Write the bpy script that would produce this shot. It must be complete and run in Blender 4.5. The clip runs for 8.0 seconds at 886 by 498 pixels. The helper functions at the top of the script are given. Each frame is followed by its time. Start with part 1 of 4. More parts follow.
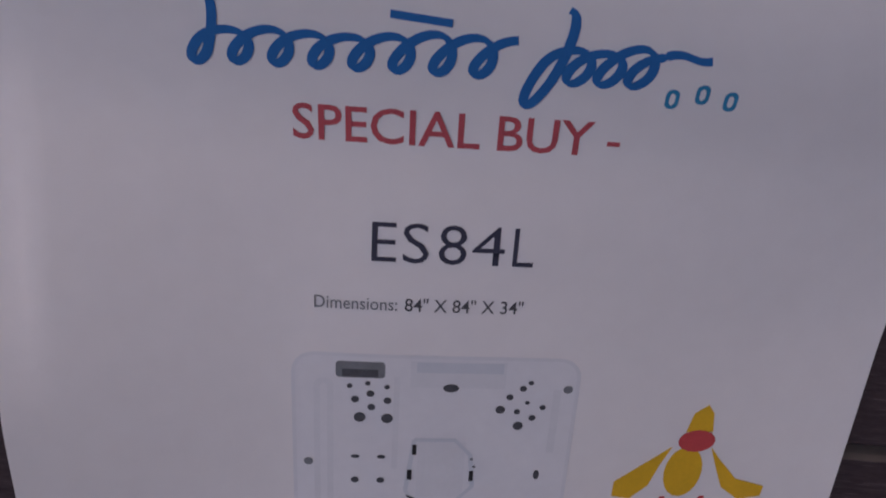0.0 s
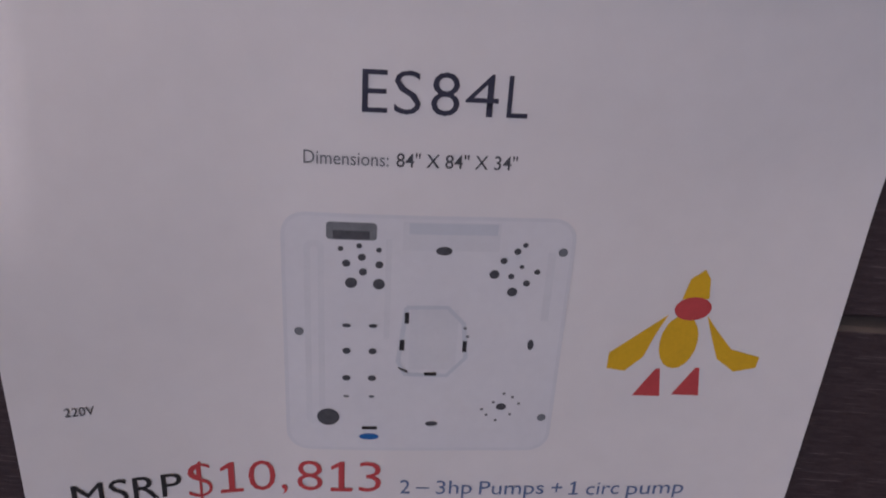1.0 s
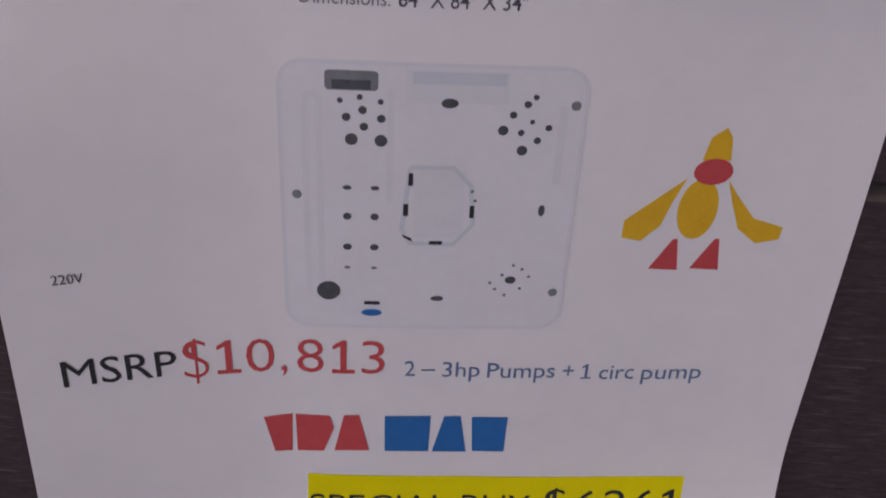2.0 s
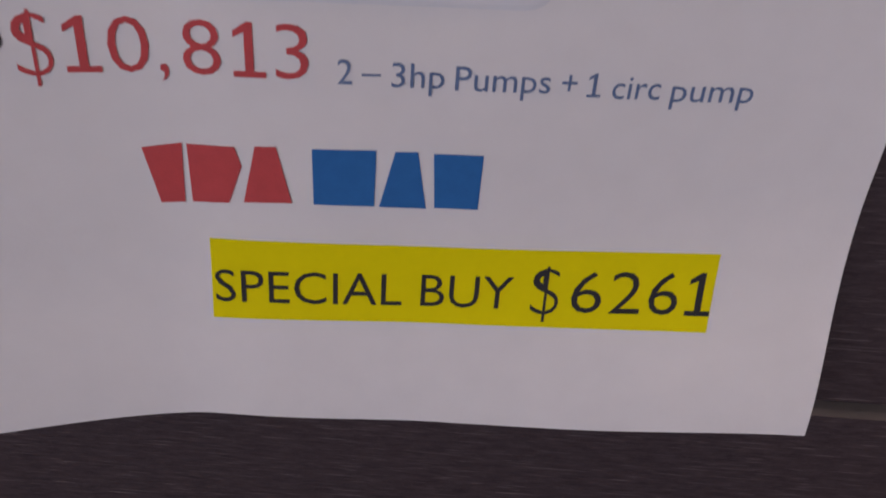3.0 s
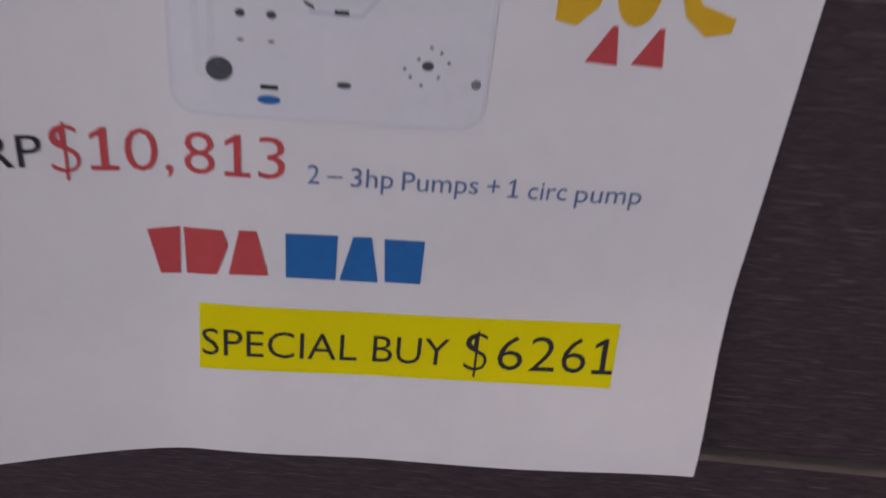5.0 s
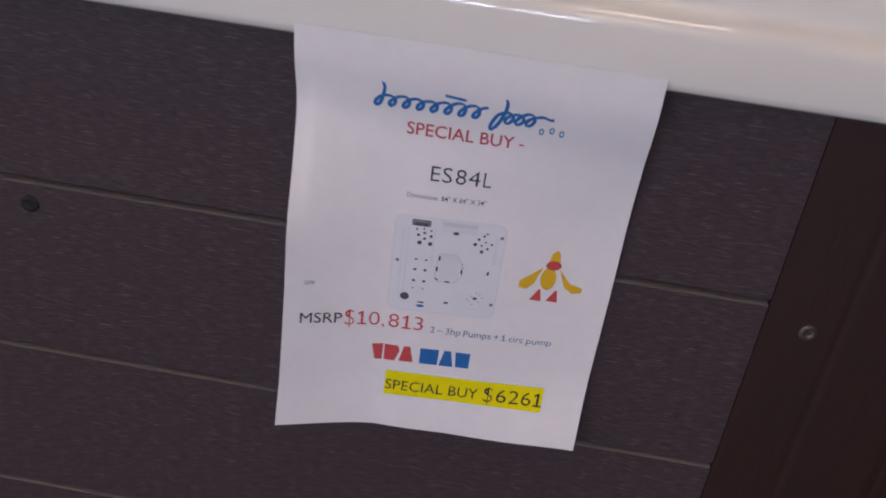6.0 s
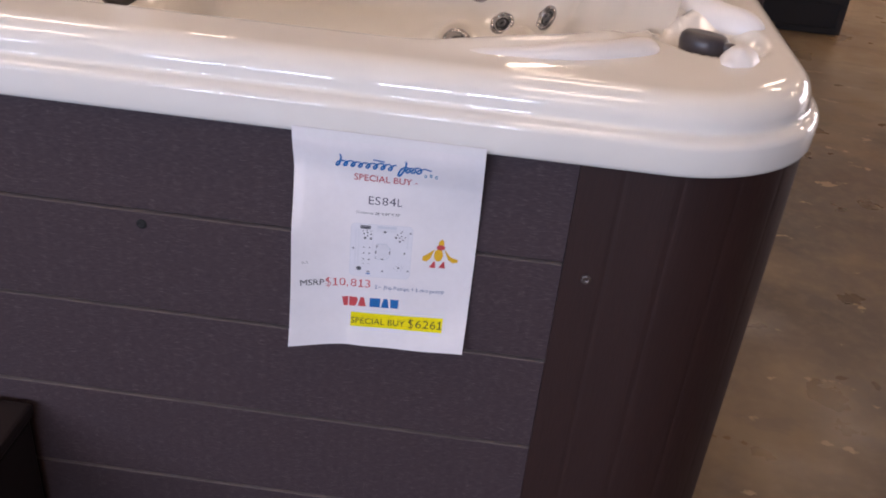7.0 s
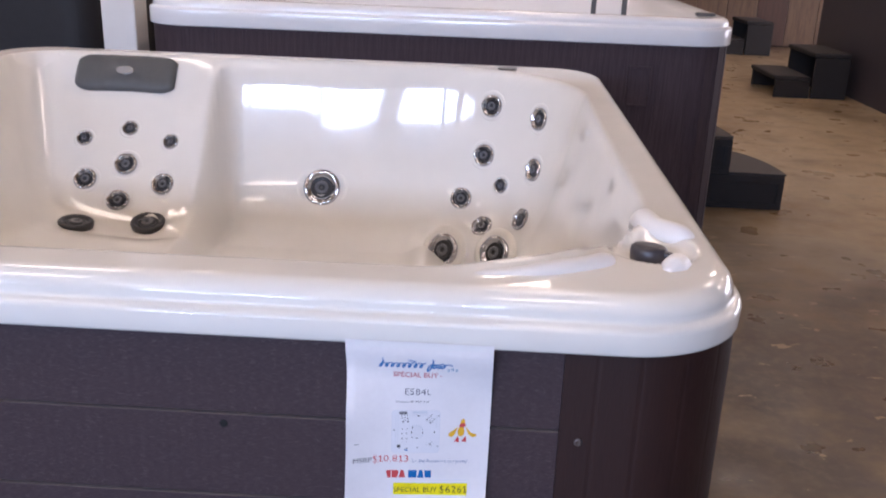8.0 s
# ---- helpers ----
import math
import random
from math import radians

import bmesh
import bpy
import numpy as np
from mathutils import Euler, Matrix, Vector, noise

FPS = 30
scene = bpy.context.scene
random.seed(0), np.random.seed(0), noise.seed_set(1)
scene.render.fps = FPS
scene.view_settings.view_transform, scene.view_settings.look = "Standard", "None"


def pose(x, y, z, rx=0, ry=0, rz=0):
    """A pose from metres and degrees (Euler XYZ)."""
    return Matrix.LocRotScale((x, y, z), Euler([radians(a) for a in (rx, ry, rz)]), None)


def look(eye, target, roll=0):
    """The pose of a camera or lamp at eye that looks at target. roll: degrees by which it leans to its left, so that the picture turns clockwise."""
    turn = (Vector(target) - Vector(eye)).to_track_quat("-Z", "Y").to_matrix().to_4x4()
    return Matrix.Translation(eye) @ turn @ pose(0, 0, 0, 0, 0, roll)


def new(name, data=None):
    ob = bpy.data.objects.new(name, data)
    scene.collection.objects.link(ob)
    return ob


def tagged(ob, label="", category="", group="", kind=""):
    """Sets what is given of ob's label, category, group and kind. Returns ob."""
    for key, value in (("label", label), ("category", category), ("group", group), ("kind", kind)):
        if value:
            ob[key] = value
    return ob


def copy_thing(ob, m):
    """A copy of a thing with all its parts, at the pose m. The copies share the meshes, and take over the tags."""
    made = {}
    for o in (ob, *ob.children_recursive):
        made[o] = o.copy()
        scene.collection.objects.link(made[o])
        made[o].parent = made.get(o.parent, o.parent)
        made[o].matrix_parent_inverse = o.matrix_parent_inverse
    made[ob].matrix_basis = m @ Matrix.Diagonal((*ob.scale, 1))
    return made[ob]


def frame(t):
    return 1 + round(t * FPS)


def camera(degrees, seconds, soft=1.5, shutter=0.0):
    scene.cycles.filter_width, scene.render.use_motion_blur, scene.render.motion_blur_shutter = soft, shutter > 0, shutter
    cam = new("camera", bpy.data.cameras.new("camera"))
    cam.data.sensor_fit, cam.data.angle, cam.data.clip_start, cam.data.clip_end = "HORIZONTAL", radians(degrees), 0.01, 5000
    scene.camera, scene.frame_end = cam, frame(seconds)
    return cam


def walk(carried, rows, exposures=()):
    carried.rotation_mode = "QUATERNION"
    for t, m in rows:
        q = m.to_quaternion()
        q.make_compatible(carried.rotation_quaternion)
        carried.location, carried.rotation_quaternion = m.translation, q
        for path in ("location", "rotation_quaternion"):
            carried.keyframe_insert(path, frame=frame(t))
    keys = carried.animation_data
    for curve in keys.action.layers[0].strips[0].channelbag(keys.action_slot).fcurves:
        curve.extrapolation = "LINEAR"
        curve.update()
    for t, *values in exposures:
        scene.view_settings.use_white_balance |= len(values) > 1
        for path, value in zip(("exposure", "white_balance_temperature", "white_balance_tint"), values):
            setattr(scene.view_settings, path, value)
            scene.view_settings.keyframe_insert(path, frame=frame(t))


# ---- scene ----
cam = camera(52.2, 8.0, soft=1.85, shutter=0.2)
PATH = [
    (0, (0.116, -0.205, 0.763), (0.054, 1.579, -0.14), 3.5),
    (0.5, (0.116, -0.207, 0.746), (0.078, 1.566, -0.177), 3.6),
    (1, (0.116, -0.214, 0.735), (0.092, 1.549, -0.208), 3.6),
    (1.2, (0.115, -0.217, 0.73), (0.103, 1.543, -0.22), 4.0),
    (2.3, (0.119, -0.216, 0.687), (0.077, 1.512, -0.319), 3.0),
    (2.5, (0.12, -0.205, 0.671), (0.079, 1.516, -0.348), 2.9),
    (3, (0.128, -0.182, 0.621), (0.129, 1.495, -0.472), 4.4),
    (3.5, (0.127, -0.166, 0.602), (0.136, 1.515, -0.482), 4.4),
    (4, (0.127, -0.161, 0.599), (0.161, 1.535, -0.469), 5.2),
    (4.5, (0.125, -0.167, 0.6), (0.154, 1.529, -0.46), 5.2),
    (5, (0.135, -0.215, 0.65), (0.176, 1.515, -0.353), 6.4),
    (5.2, (0.134, -0.261, 0.695), (0.157, 1.475, -0.298), 6.5),
    (6.3, (0.143, -0.654, 0.990), (0.0137, 1.0667, -0.020), 7.77),
    (6.5, (0.172, -0.746, 1.039), (0.0567, 0.9727, 0.0236), 7.15),
    (7, (0.2240, -0.9183, 1.1555), (0.1445, 0.7966, 0.1297), 5.85),
    (7.5, (0.1868, -1.0903, 1.2471), (0.1563, 0.7224, 0.4010), 2.09),
    (8, (0.1825, -1.1983, 1.3079), (0.1154, 0.6880, 0.6454), 2.15),
]
EXPOSURES = [(0.0, -1.36, 6350, 33), (0.5, -1.23, 6600, 33), (1.2, -1.11, 6650, 32), (2.3, -0.98, 6750, 31), (4.2, -1.0, 6800, 31), (5.2, -0.9, 6600, 27), (6.3, -0.57, 6500, 30), (7.0, -0.22, 6150, 30), (8.0, -0.03, 5500, 27)]
walk(cam, [(t, look(eye, target, roll)) for t, eye, target, roll in PATH], EXPOSURES)

WINDOW_WATTS = 58
LAMP_GLOW = 13.5
LAMP_ROWS = (-3.6, -0.9, 1.8, 4.5, 7.2)
LAMP_COLS = (-4.6, -2.0, 0.6, 3.2, 5.8)
TUB2 = (-1.272, 1.236, 2.62, 4.95, 1.008)
TUB3 = (-3.95, -1.72, 3.3, 5.5, 1.06)
TUB4 = (3.545, 5.85, 5.6, 8.5, 1.05)
POST = (-1.488, 3.05, 0.158)
SCREEN = (2.2, 8.6, 11.4)
BOX_X = -0.365
FAR_STEPS = [
    (2.80, 7.11, 0.75, 0, "dark grey plastic two-tread spa steps"),
    (3.05, 10.3, 0.7, 0, "dark grey plastic two-tread spa steps by a wood screen"),
]
# unseen east window and its lamp, added to brighten the far right floor
EAST = (5.2, 12.0)
EAST_FILL_WATTS = 430
JET_SPOTS = [
    ("s", -1.169, 1.798), ("s", -1.018, 1.827), ("s", -0.869, 1.798), ("m", -1.009, 1.741), ("m", -1.139, 1.706),
    ("m", -0.871, 1.697), ("m", -1.013, 1.657), ("l", -1.108, 1.538), ("l", -0.890, 1.588), ("x", -0.369, 1.903),
    ("m", 0.223, 1.945), ("m", 0.382, 1.811), ("m", 0.204, 1.912), ("m", 0.372, 1.759), ("s", 0.268, 1.842),
    ("m", 0.130, 1.885), ("m", 0.208, 1.793), ("m", 0.337, 1.706), ("b", 0.082, 1.615), ("b", 0.250, 1.565),
]

# ---------- light ----------
world = bpy.data.worlds.new("world")
scene.world = world
world.use_nodes = True
wn, wl = world.node_tree.nodes, world.node_tree.links
sky = wn.new("ShaderNodeTexSky")
sky.sky_type, sky.sun_disc = "NISHITA", False
sky.sun_elevation, sky.sun_rotation = radians(42), radians(200)
wl.new(sky.outputs[0], wn["Background"].inputs[0])
wn["Background"].inputs[1].default_value = 0.13

sun = new("sun", bpy.data.lights.new("sun", "SUN"))
sun.data.energy, sun.data.angle, sun.data.color = 2.5, radians(0.5), (1.0, 0.95, 0.88)
sun.matrix_world = look((3, -6, 9), (0, 4, 0))

ROOM = dict(x0=-7.0, x1=9.0, y0=-6.0, y1=12.5, h=3.9)
WINDOWS = [(-5.6, -3.4), (-2.72, -1.06), (-0.86, 0.60)]
WIN_Z = (0.35, 2.93)
PANE_Z = (2.06, 2.56)
for a, b in WINDOWS:
    for x0, x1 in ((a + 0.08, (a + b) / 2 - 0.05), ((a + b) / 2 + 0.05, b - 0.08)):
        lamp = new("window_daylight", bpy.data.lights.new("window_daylight", "AREA"))
        lamp.data.shape, lamp.data.size, lamp.data.size_y = "RECTANGLE", x1 - x0, PANE_Z[1] - PANE_Z[0]
        lamp.data.energy, lamp.data.color = WINDOW_WATTS, (0.68, 0.85, 1.0)
        lamp.matrix_world = look(((x0 + x1) / 2, ROOM["y0"] - 0.03, sum(PANE_Z) / 2), ((x0 + x1) / 2, 0, sum(PANE_Z) / 2))
# added warm fill lamp in the assumed east opening
lamp = new("window_daylight", bpy.data.lights.new("window_daylight", "AREA"))
lamp.data.shape, lamp.data.size, lamp.data.size_y = "RECTANGLE", EAST[1] - EAST[0] - 0.1, WIN_Z[1] - WIN_Z[0] - 0.1
lamp.data.energy, lamp.data.color = EAST_FILL_WATTS, (1.0, 0.93, 0.82)
lamp.matrix_world = look((ROOM["x1"] - 0.04, sum(EAST) / 2, sum(WIN_Z) / 2), (0, sum(EAST) / 2, sum(WIN_Z) / 2))


# ---------- materials ----------
def material(name, base, rough=0.5, metal=0.0, vary=0.0, scale=(1, 1, 1), size=20.0, bump=0.0, bump_size=200.0, bump_scale=(1, 1, 1), rough_vary=0.0, coat=0.0, second=None, random_tone=0.0, depth=0.001, bump_detail=6.0):
    m = bpy.data.materials.new(name)
    m.use_nodes = True
    n, l = m.node_tree.nodes, m.node_tree.links
    p = n["Principled BSDF"]
    p.inputs["Base Color"].default_value = (*base, 1)
    p.inputs["Roughness"].default_value, p.inputs["Metallic"].default_value = rough, metal
    p.inputs["Coat Weight"].default_value, p.inputs["Coat Roughness"].default_value = coat, 0.04
    co = n.new("ShaderNodeTexCoord")

    def field(sc, sz, detail=6.0):
        mp = n.new("ShaderNodeMapping")
        mp.inputs["Scale"].default_value = sc
        l.new(co.outputs["Object"], mp.inputs[0])
        t = n.new("ShaderNodeTexNoise")
        t.inputs["Scale"].default_value, t.inputs["Detail"].default_value = sz, detail
        l.new(mp.outputs[0], t.inputs["Vector"])
        return t.outputs["Fac"]

    if vary or second:
        ramp = n.new("ShaderNodeValToRGB")
        e = ramp.color_ramp.elements
        e[0].position, e[1].position = 0.32, 0.68
        lo = second or tuple(c * (1 - vary) for c in base)
        e[0].color, e[1].color = (*lo, 1), (*base, 1)
        fine = field(scale, size * 6, 4)
        big = field(scale, size)
        mix = n.new("ShaderNodeMath")
        mix.operation = "MULTIPLY_ADD"
        mix.inputs[1].default_value = 0.4
        l.new(fine, mix.inputs[0])
        sc = n.new("ShaderNodeMath")
        sc.operation = "MULTIPLY"
        sc.inputs[1].default_value = 0.6
        l.new(big, sc.inputs[0])
        l.new(sc.outputs[0], mix.inputs[2])
        l.new(mix.outputs[0], ramp.inputs[0])
        out = ramp.outputs[0]
        if random_tone:
            info = n.new("ShaderNodeObjectInfo")
            ma = n.new("ShaderNodeMath")
            ma.operation = "MULTIPLY_ADD"
            ma.inputs[1].default_value, ma.inputs[2].default_value = random_tone, 1 - random_tone / 2
            l.new(info.outputs["Random"], ma.inputs[0])
            vm = n.new("ShaderNodeVectorMath")
            vm.operation = "SCALE"
            l.new(out, vm.inputs[0])
            l.new(ma.outputs[0], vm.inputs["Scale"])
            out = vm.outputs[0]
        l.new(out, p.inputs["Base Color"])
    if rough_vary:
        mr = n.new("ShaderNodeMapRange")
        mr.inputs["To Min"].default_value, mr.inputs["To Max"].default_value = rough - rough_vary, rough + rough_vary
        mr.inputs["From Min"].default_value, mr.inputs["From Max"].default_value = 0.3, 0.7
        l.new(field(scale, size * 2.3), mr.inputs[0])
        l.new(mr.outputs[0], p.inputs["Roughness"])
    if bump:
        b = n.new("ShaderNodeBump")
        b.inputs["Strength"].default_value, b.inputs["Distance"].default_value = bump, depth
        l.new(field(bump_scale, bump_size, bump_detail), b.inputs["Height"])
        l.new(b.outputs[0], p.inputs["Normal"])
    return m


def glow(name, colour, strength):
    m = bpy.data.materials.new(name)
    m.use_nodes = True
    p = m.node_tree.nodes["Principled BSDF"]
    p.inputs["Base Color"].default_value = (0.8, 0.8, 0.8, 1)
    p.inputs["Emission Color"].default_value, p.inputs["Emission Strength"].default_value = (*colour, 1), strength
    return m


def concrete_floor():
    """Brown stained concrete: ochre and umber clouds, fine mottling, worn pale chips and dark scuffs. Light on the far
    aisle is painted in as a paler pool.
    """
    m = material("stained_concrete", (0.082, 0.049, 0.028), 0.34, second=(0.033, 0.019, 0.013), size=2.4, bump=0.07, bump_size=40, rough_vary=0.10, depth=0.002)
    n, l = m.node_tree.nodes, m.node_tree.links
    p = n["Principled BSDF"]
    co = n.new("ShaderNodeTexCoord")
    base = p.inputs["Base Color"].links[0].from_socket

    def blot(size, detail, lo, hi, stretch, shift):
        mp = n.new("ShaderNodeMapping")
        mp.inputs["Scale"].default_value, mp.inputs["Location"].default_value = stretch, shift
        l.new(co.outputs["Object"], mp.inputs[0])
        t = n.new("ShaderNodeTexNoise")
        t.inputs["Scale"].default_value, t.inputs["Detail"].default_value, t.inputs["Roughness"].default_value = size, detail, 0.6
        l.new(mp.outputs[0], t.inputs["Vector"])
        r = n.new("ShaderNodeMapRange")
        r.inputs["From Min"].default_value, r.inputs["From Max"].default_value = lo, hi
        l.new(t.outputs["Fac"], r.inputs[0])
        return r.outputs[0]

    # paler pool round the far aisle: its brighter light, put into the colour
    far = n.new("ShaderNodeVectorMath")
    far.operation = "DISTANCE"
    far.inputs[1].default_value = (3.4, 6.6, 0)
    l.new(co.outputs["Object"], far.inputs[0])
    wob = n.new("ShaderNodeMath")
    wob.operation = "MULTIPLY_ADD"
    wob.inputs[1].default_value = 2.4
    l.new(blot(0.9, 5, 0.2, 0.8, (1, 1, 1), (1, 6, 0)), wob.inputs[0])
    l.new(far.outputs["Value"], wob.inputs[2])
    far_lit = n.new("ShaderNodeMapRange")
    far_lit.inputs["From Min"].default_value, far_lit.inputs["From Max"].default_value = 6.2, 4.6
    l.new(wob.outputs[0], far_lit.inputs[0])
    for mask, colour, share in ((far_lit.outputs[0], (0.44, 0.345, 0.215), 0.9),
                                (blot(1.5, 5, 0.47, 0.63, (1, 1, 1), (3, 1, 0)), (0.190, 0.122, 0.055), 0.75),
                                (blot(26, 5, 0.46, 0.72, (1, 1, 1), (0, 7, 0)), (0.20, 0.135, 0.080), 0.32),
                                (blot(5, 5, 0.56, 0.64, (1, 2.2, 1), (9, 2, 0)), (0.050, 0.032, 0.028), 0.30),
                                (blot(9, 6, 0.635, 0.665, (1, 1.6, 1), (5, 4, 0)), (0.33, 0.235, 0.145), 0.85)):
        mix = n.new("ShaderNodeMix")
        mix.data_type = "RGBA"
        k = n.new("ShaderNodeMath")
        k.operation = "MULTIPLY"
        k.inputs[1].default_value = share
        l.new(mask, k.inputs[0])
        l.new(k.outputs[0], mix.inputs["Factor"])
        l.new(base, mix.inputs[6])
        mix.inputs[7].default_value = (*colour, 1)
        base = mix.outputs[2]
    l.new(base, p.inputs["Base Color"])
    return m


def brushed_plank():
    """Nearly black composite board, brushed lengthways: soft long tone changes and short thin pale scratches."""
    m = material("dark_composite_plank", (0.075, 0.053, 0.058), 0.58, second=(0.032, 0.021, 0.025), vary=0.5, scale=(30, 200, 200), size=4, bump=0.7, bump_size=10, bump_scale=(20, 140, 140), rough_vary=0.1, random_tone=0.12, depth=0.0005)
    n, l = m.node_tree.nodes, m.node_tree.links
    p = n["Principled BSDF"]
    base = p.inputs["Base Color"].links[0].from_socket
    co = n.new("ShaderNodeTexCoord")
    p.inputs["Specular IOR Level"].default_value = 0.25
    for stretch, shift, lo, hi, share in (((62, 900, 2300), (0, 0, 0), 0.64, 0.69, 0.50), ((40, 700, 1500), (4, 2, 7), 0.65, 0.71, 0.28)):
        mp = n.new("ShaderNodeMapping")
        mp.inputs["Scale"].default_value, mp.inputs["Location"].default_value = stretch, shift
        l.new(co.outputs["Object"], mp.inputs[0])
        t = n.new("ShaderNodeTexNoise")
        t.inputs["Scale"].default_value, t.inputs["Detail"].default_value = 1.0, 1.5
        l.new(mp.outputs[0], t.inputs["Vector"])
        r = n.new("ShaderNodeMapRange")
        r.inputs["From Min"].default_value, r.inputs["From Max"].default_value, r.inputs["To Max"].default_value = lo, hi, share
        l.new(t.outputs["Fac"], r.inputs[0])
        mix = n.new("ShaderNodeMix")
        mix.data_type = "RGBA"
        l.new(r.outputs[0], mix.inputs["Factor"])
        l.new(base, mix.inputs[6])
        mix.inputs[7].default_value = (0.24, 0.195, 0.195, 1)
        base = mix.outputs[2]
    l.new(base, p.inputs["Base Color"])
    return m


ACRYLIC = material("cream_acrylic", (0.775, 0.75, 0.70), 0.045, vary=0.05, size=3, coat=0.0, bump=0.32, bump_size=3.2, depth=0.014, bump_detail=0.5)
ACRYLIC_WHITE = material("white_acrylic", (0.84, 0.84, 0.85), 0.10, vary=0.04, size=4)
BOLSTER = material("soft_white_acrylic", (0.78, 0.755, 0.735), 0.34, vary=0.04, size=9)
PLANK = brushed_plank()
# paler plank tone, a painted highlight along the seams
PLANK_EDGE = material("lit_plank_edge", (0.175, 0.145, 0.135), 0.5, vary=0.3, size=30)
CORNER = material("brown_corner_panel", (0.029, 0.0095, 0.0078), 0.60, vary=0.3, scale=(60, 60, 3), size=4, bump=0.2, bump_size=9, bump_scale=(60, 60, 3), rough_vary=0.08)
CORNER2 = material("brown_slat_panel", (0.076, 0.053, 0.060), 0.72, vary=0.45, scale=(40, 40, 2), size=4, bump=0.2, bump_size=9, bump_scale=(60, 60, 3))
CORNER2.node_tree.nodes["Principled BSDF"].inputs["Specular IOR Level"].default_value = 0.2
CHROME = material("chrome", (0.46, 0.46, 0.48), 0.10, 1.0, vary=0.08, size=60)
NOZZLE_LIGHT = material("light_nozzle_plastic", (0.13, 0.13, 0.14), 0.3, vary=0.2, size=80)
NOZZLE = material("grey_nozzle_plastic", (0.030, 0.030, 0.033), 0.3, vary=0.2, size=80)
BLACK = material("black_hollow", (0.012, 0.012, 0.013), 0.5)
PILLOW = material("charcoal_foam", (0.080, 0.083, 0.086), 0.5, vary=0.15, size=30, bump=0.15, bump_size=500)
CAP = material("dark_cap_plastic", (0.045, 0.041, 0.048), 0.35, vary=0.15, size=40)
BADGE = material("silver_badge", (0.55, 0.56, 0.58), 0.25, 0.7)
PAPER = material("office_paper", (0.815, 0.79, 0.805), 0.85, vary=0.06, size=22, bump=0.12, bump_size=900, depth=0.0003)
TAPE = material("clear_tape", (0.80, 0.79, 0.80), 0.32, vary=0.05, size=40, bump=0.15, bump_size=120, depth=0.0003)
STEEL = material("screw_steel", (0.22, 0.19, 0.18), 0.35, 0.9, vary=0.2, size=300)
SCREW_DARK = material("dark_screw", (0.005, 0.005, 0.005), 0.7)
CONCRETE = concrete_floor()
STEPS = material("charcoal_step_plastic", (0.015, 0.013, 0.015), 0.62, vary=0.3, size=20, bump=0.3, bump_size=300)
GREY_SKIRT = material("plum_grey_skirt", (0.060, 0.050, 0.060), 0.55, vary=0.25, scale=(20, 20, 2), size=4)
STEPS_TREAD = material("ribbed_tread", (0.045, 0.041, 0.043), 0.6, vary=0.3, size=40, bump=0.4, bump_size=180)
BOX_DARK = material("dark_stained_box", (0.016, 0.009, 0.009), 0.55, vary=0.3, size=12)
WALL = material("wall_paint", (0.55, 0.50, 0.43), 0.8, vary=0.06, size=2)
CEILING = material("ceiling_board", (0.50, 0.375, 0.245), 0.85, vary=0.08, size=2)
FRAME = material("window_frame_paint", (0.10, 0.095, 0.09), 0.5, vary=0.1, size=10)
WHITE_POST = material("white_post_paint", (0.78, 0.76, 0.73), 0.6, vary=0.05, size=6)
WOOD = material("tan_wood", (0.17, 0.105, 0.058), 0.5, second=(0.085, 0.048, 0.03), scale=(8, 8, 0.8), size=3, bump=0.1, bump_size=30)
WOOD_DARK = material("dark_wood", (0.09, 0.045, 0.03), 0.5, vary=0.4, scale=(8, 8, 0.8), size=3)
ASPHALT = material("asphalt", (0.09, 0.09, 0.09), 0.9, vary=0.3, size=3)
LEAVES = material("leaf_green", (0.06, 0.10, 0.035), 0.6, vary=0.5, size=2)
TUBE = glow("lamp_diffuser", (1.0, 0.80, 0.54), LAMP_GLOW)
INK_BLACK = material("black_ink", (0.028, 0.027, 0.032), 0.8, vary=0.3, size=300)
INK_DARK = material("grey_ink", (0.095, 0.097, 0.112), 0.8, vary=0.4, size=500)
INK_NAVY = material("navy_black_ink", (0.050, 0.050, 0.085), 0.8, vary=0.3, size=300)
INK_MID = material("mid_grey_ink", (0.22, 0.23, 0.25), 0.85, vary=0.3, size=300)
INK_RED = material("red_ink", (0.62, 0.075, 0.08), 0.8, vary=0.12, size=300)
INK_RED_SOFT = material("soft_red_ink", (0.55, 0.09, 0.11), 0.8, vary=0.2, size=300)
INK_BLUE = material("blue_ink", (0.008, 0.15, 0.44), 0.8, vary=0.12, size=300)
INK_CYAN = material("cyan_ink", (0.02, 0.26, 0.48), 0.8, vary=0.15, size=300)
INK_STEEL = material("slate_blue_ink", (0.13, 0.20, 0.36), 0.8, vary=0.2, size=300)
INK_YELLOW = material("highlighter_yellow", (0.86, 0.74, 0.0), 0.75, vary=0.04, size=100)
INK_YELLOW.node_tree.nodes["Principled BSDF"].inputs["Specular IOR Level"].default_value = 0.1
INK_GOLD = material("golden_ink", (0.82, 0.47, 0.015), 0.8, vary=0.15, size=150)
INK_PALE = material("pale_grey_ink", (0.715, 0.72, 0.765), 0.85, vary=0.06, size=120)
INK_WASH = material("pale_wash_ink", (0.755, 0.755, 0.80), 0.85, vary=0.06, size=60)
INK_PALE2 = material("pale_blue_grey_ink", (0.62, 0.65, 0.71), 0.85, vary=0.06, size=120)


# ---------- building helpers ----------
BASE = {}


def thing(name, at, label, category, group="", kind=""):
    ob = new(name)
    ob.empty_display_size = 0.1
    ob.location = at
    BASE[ob.name] = Vector(at)
    return tagged(ob, label, category, group, kind)


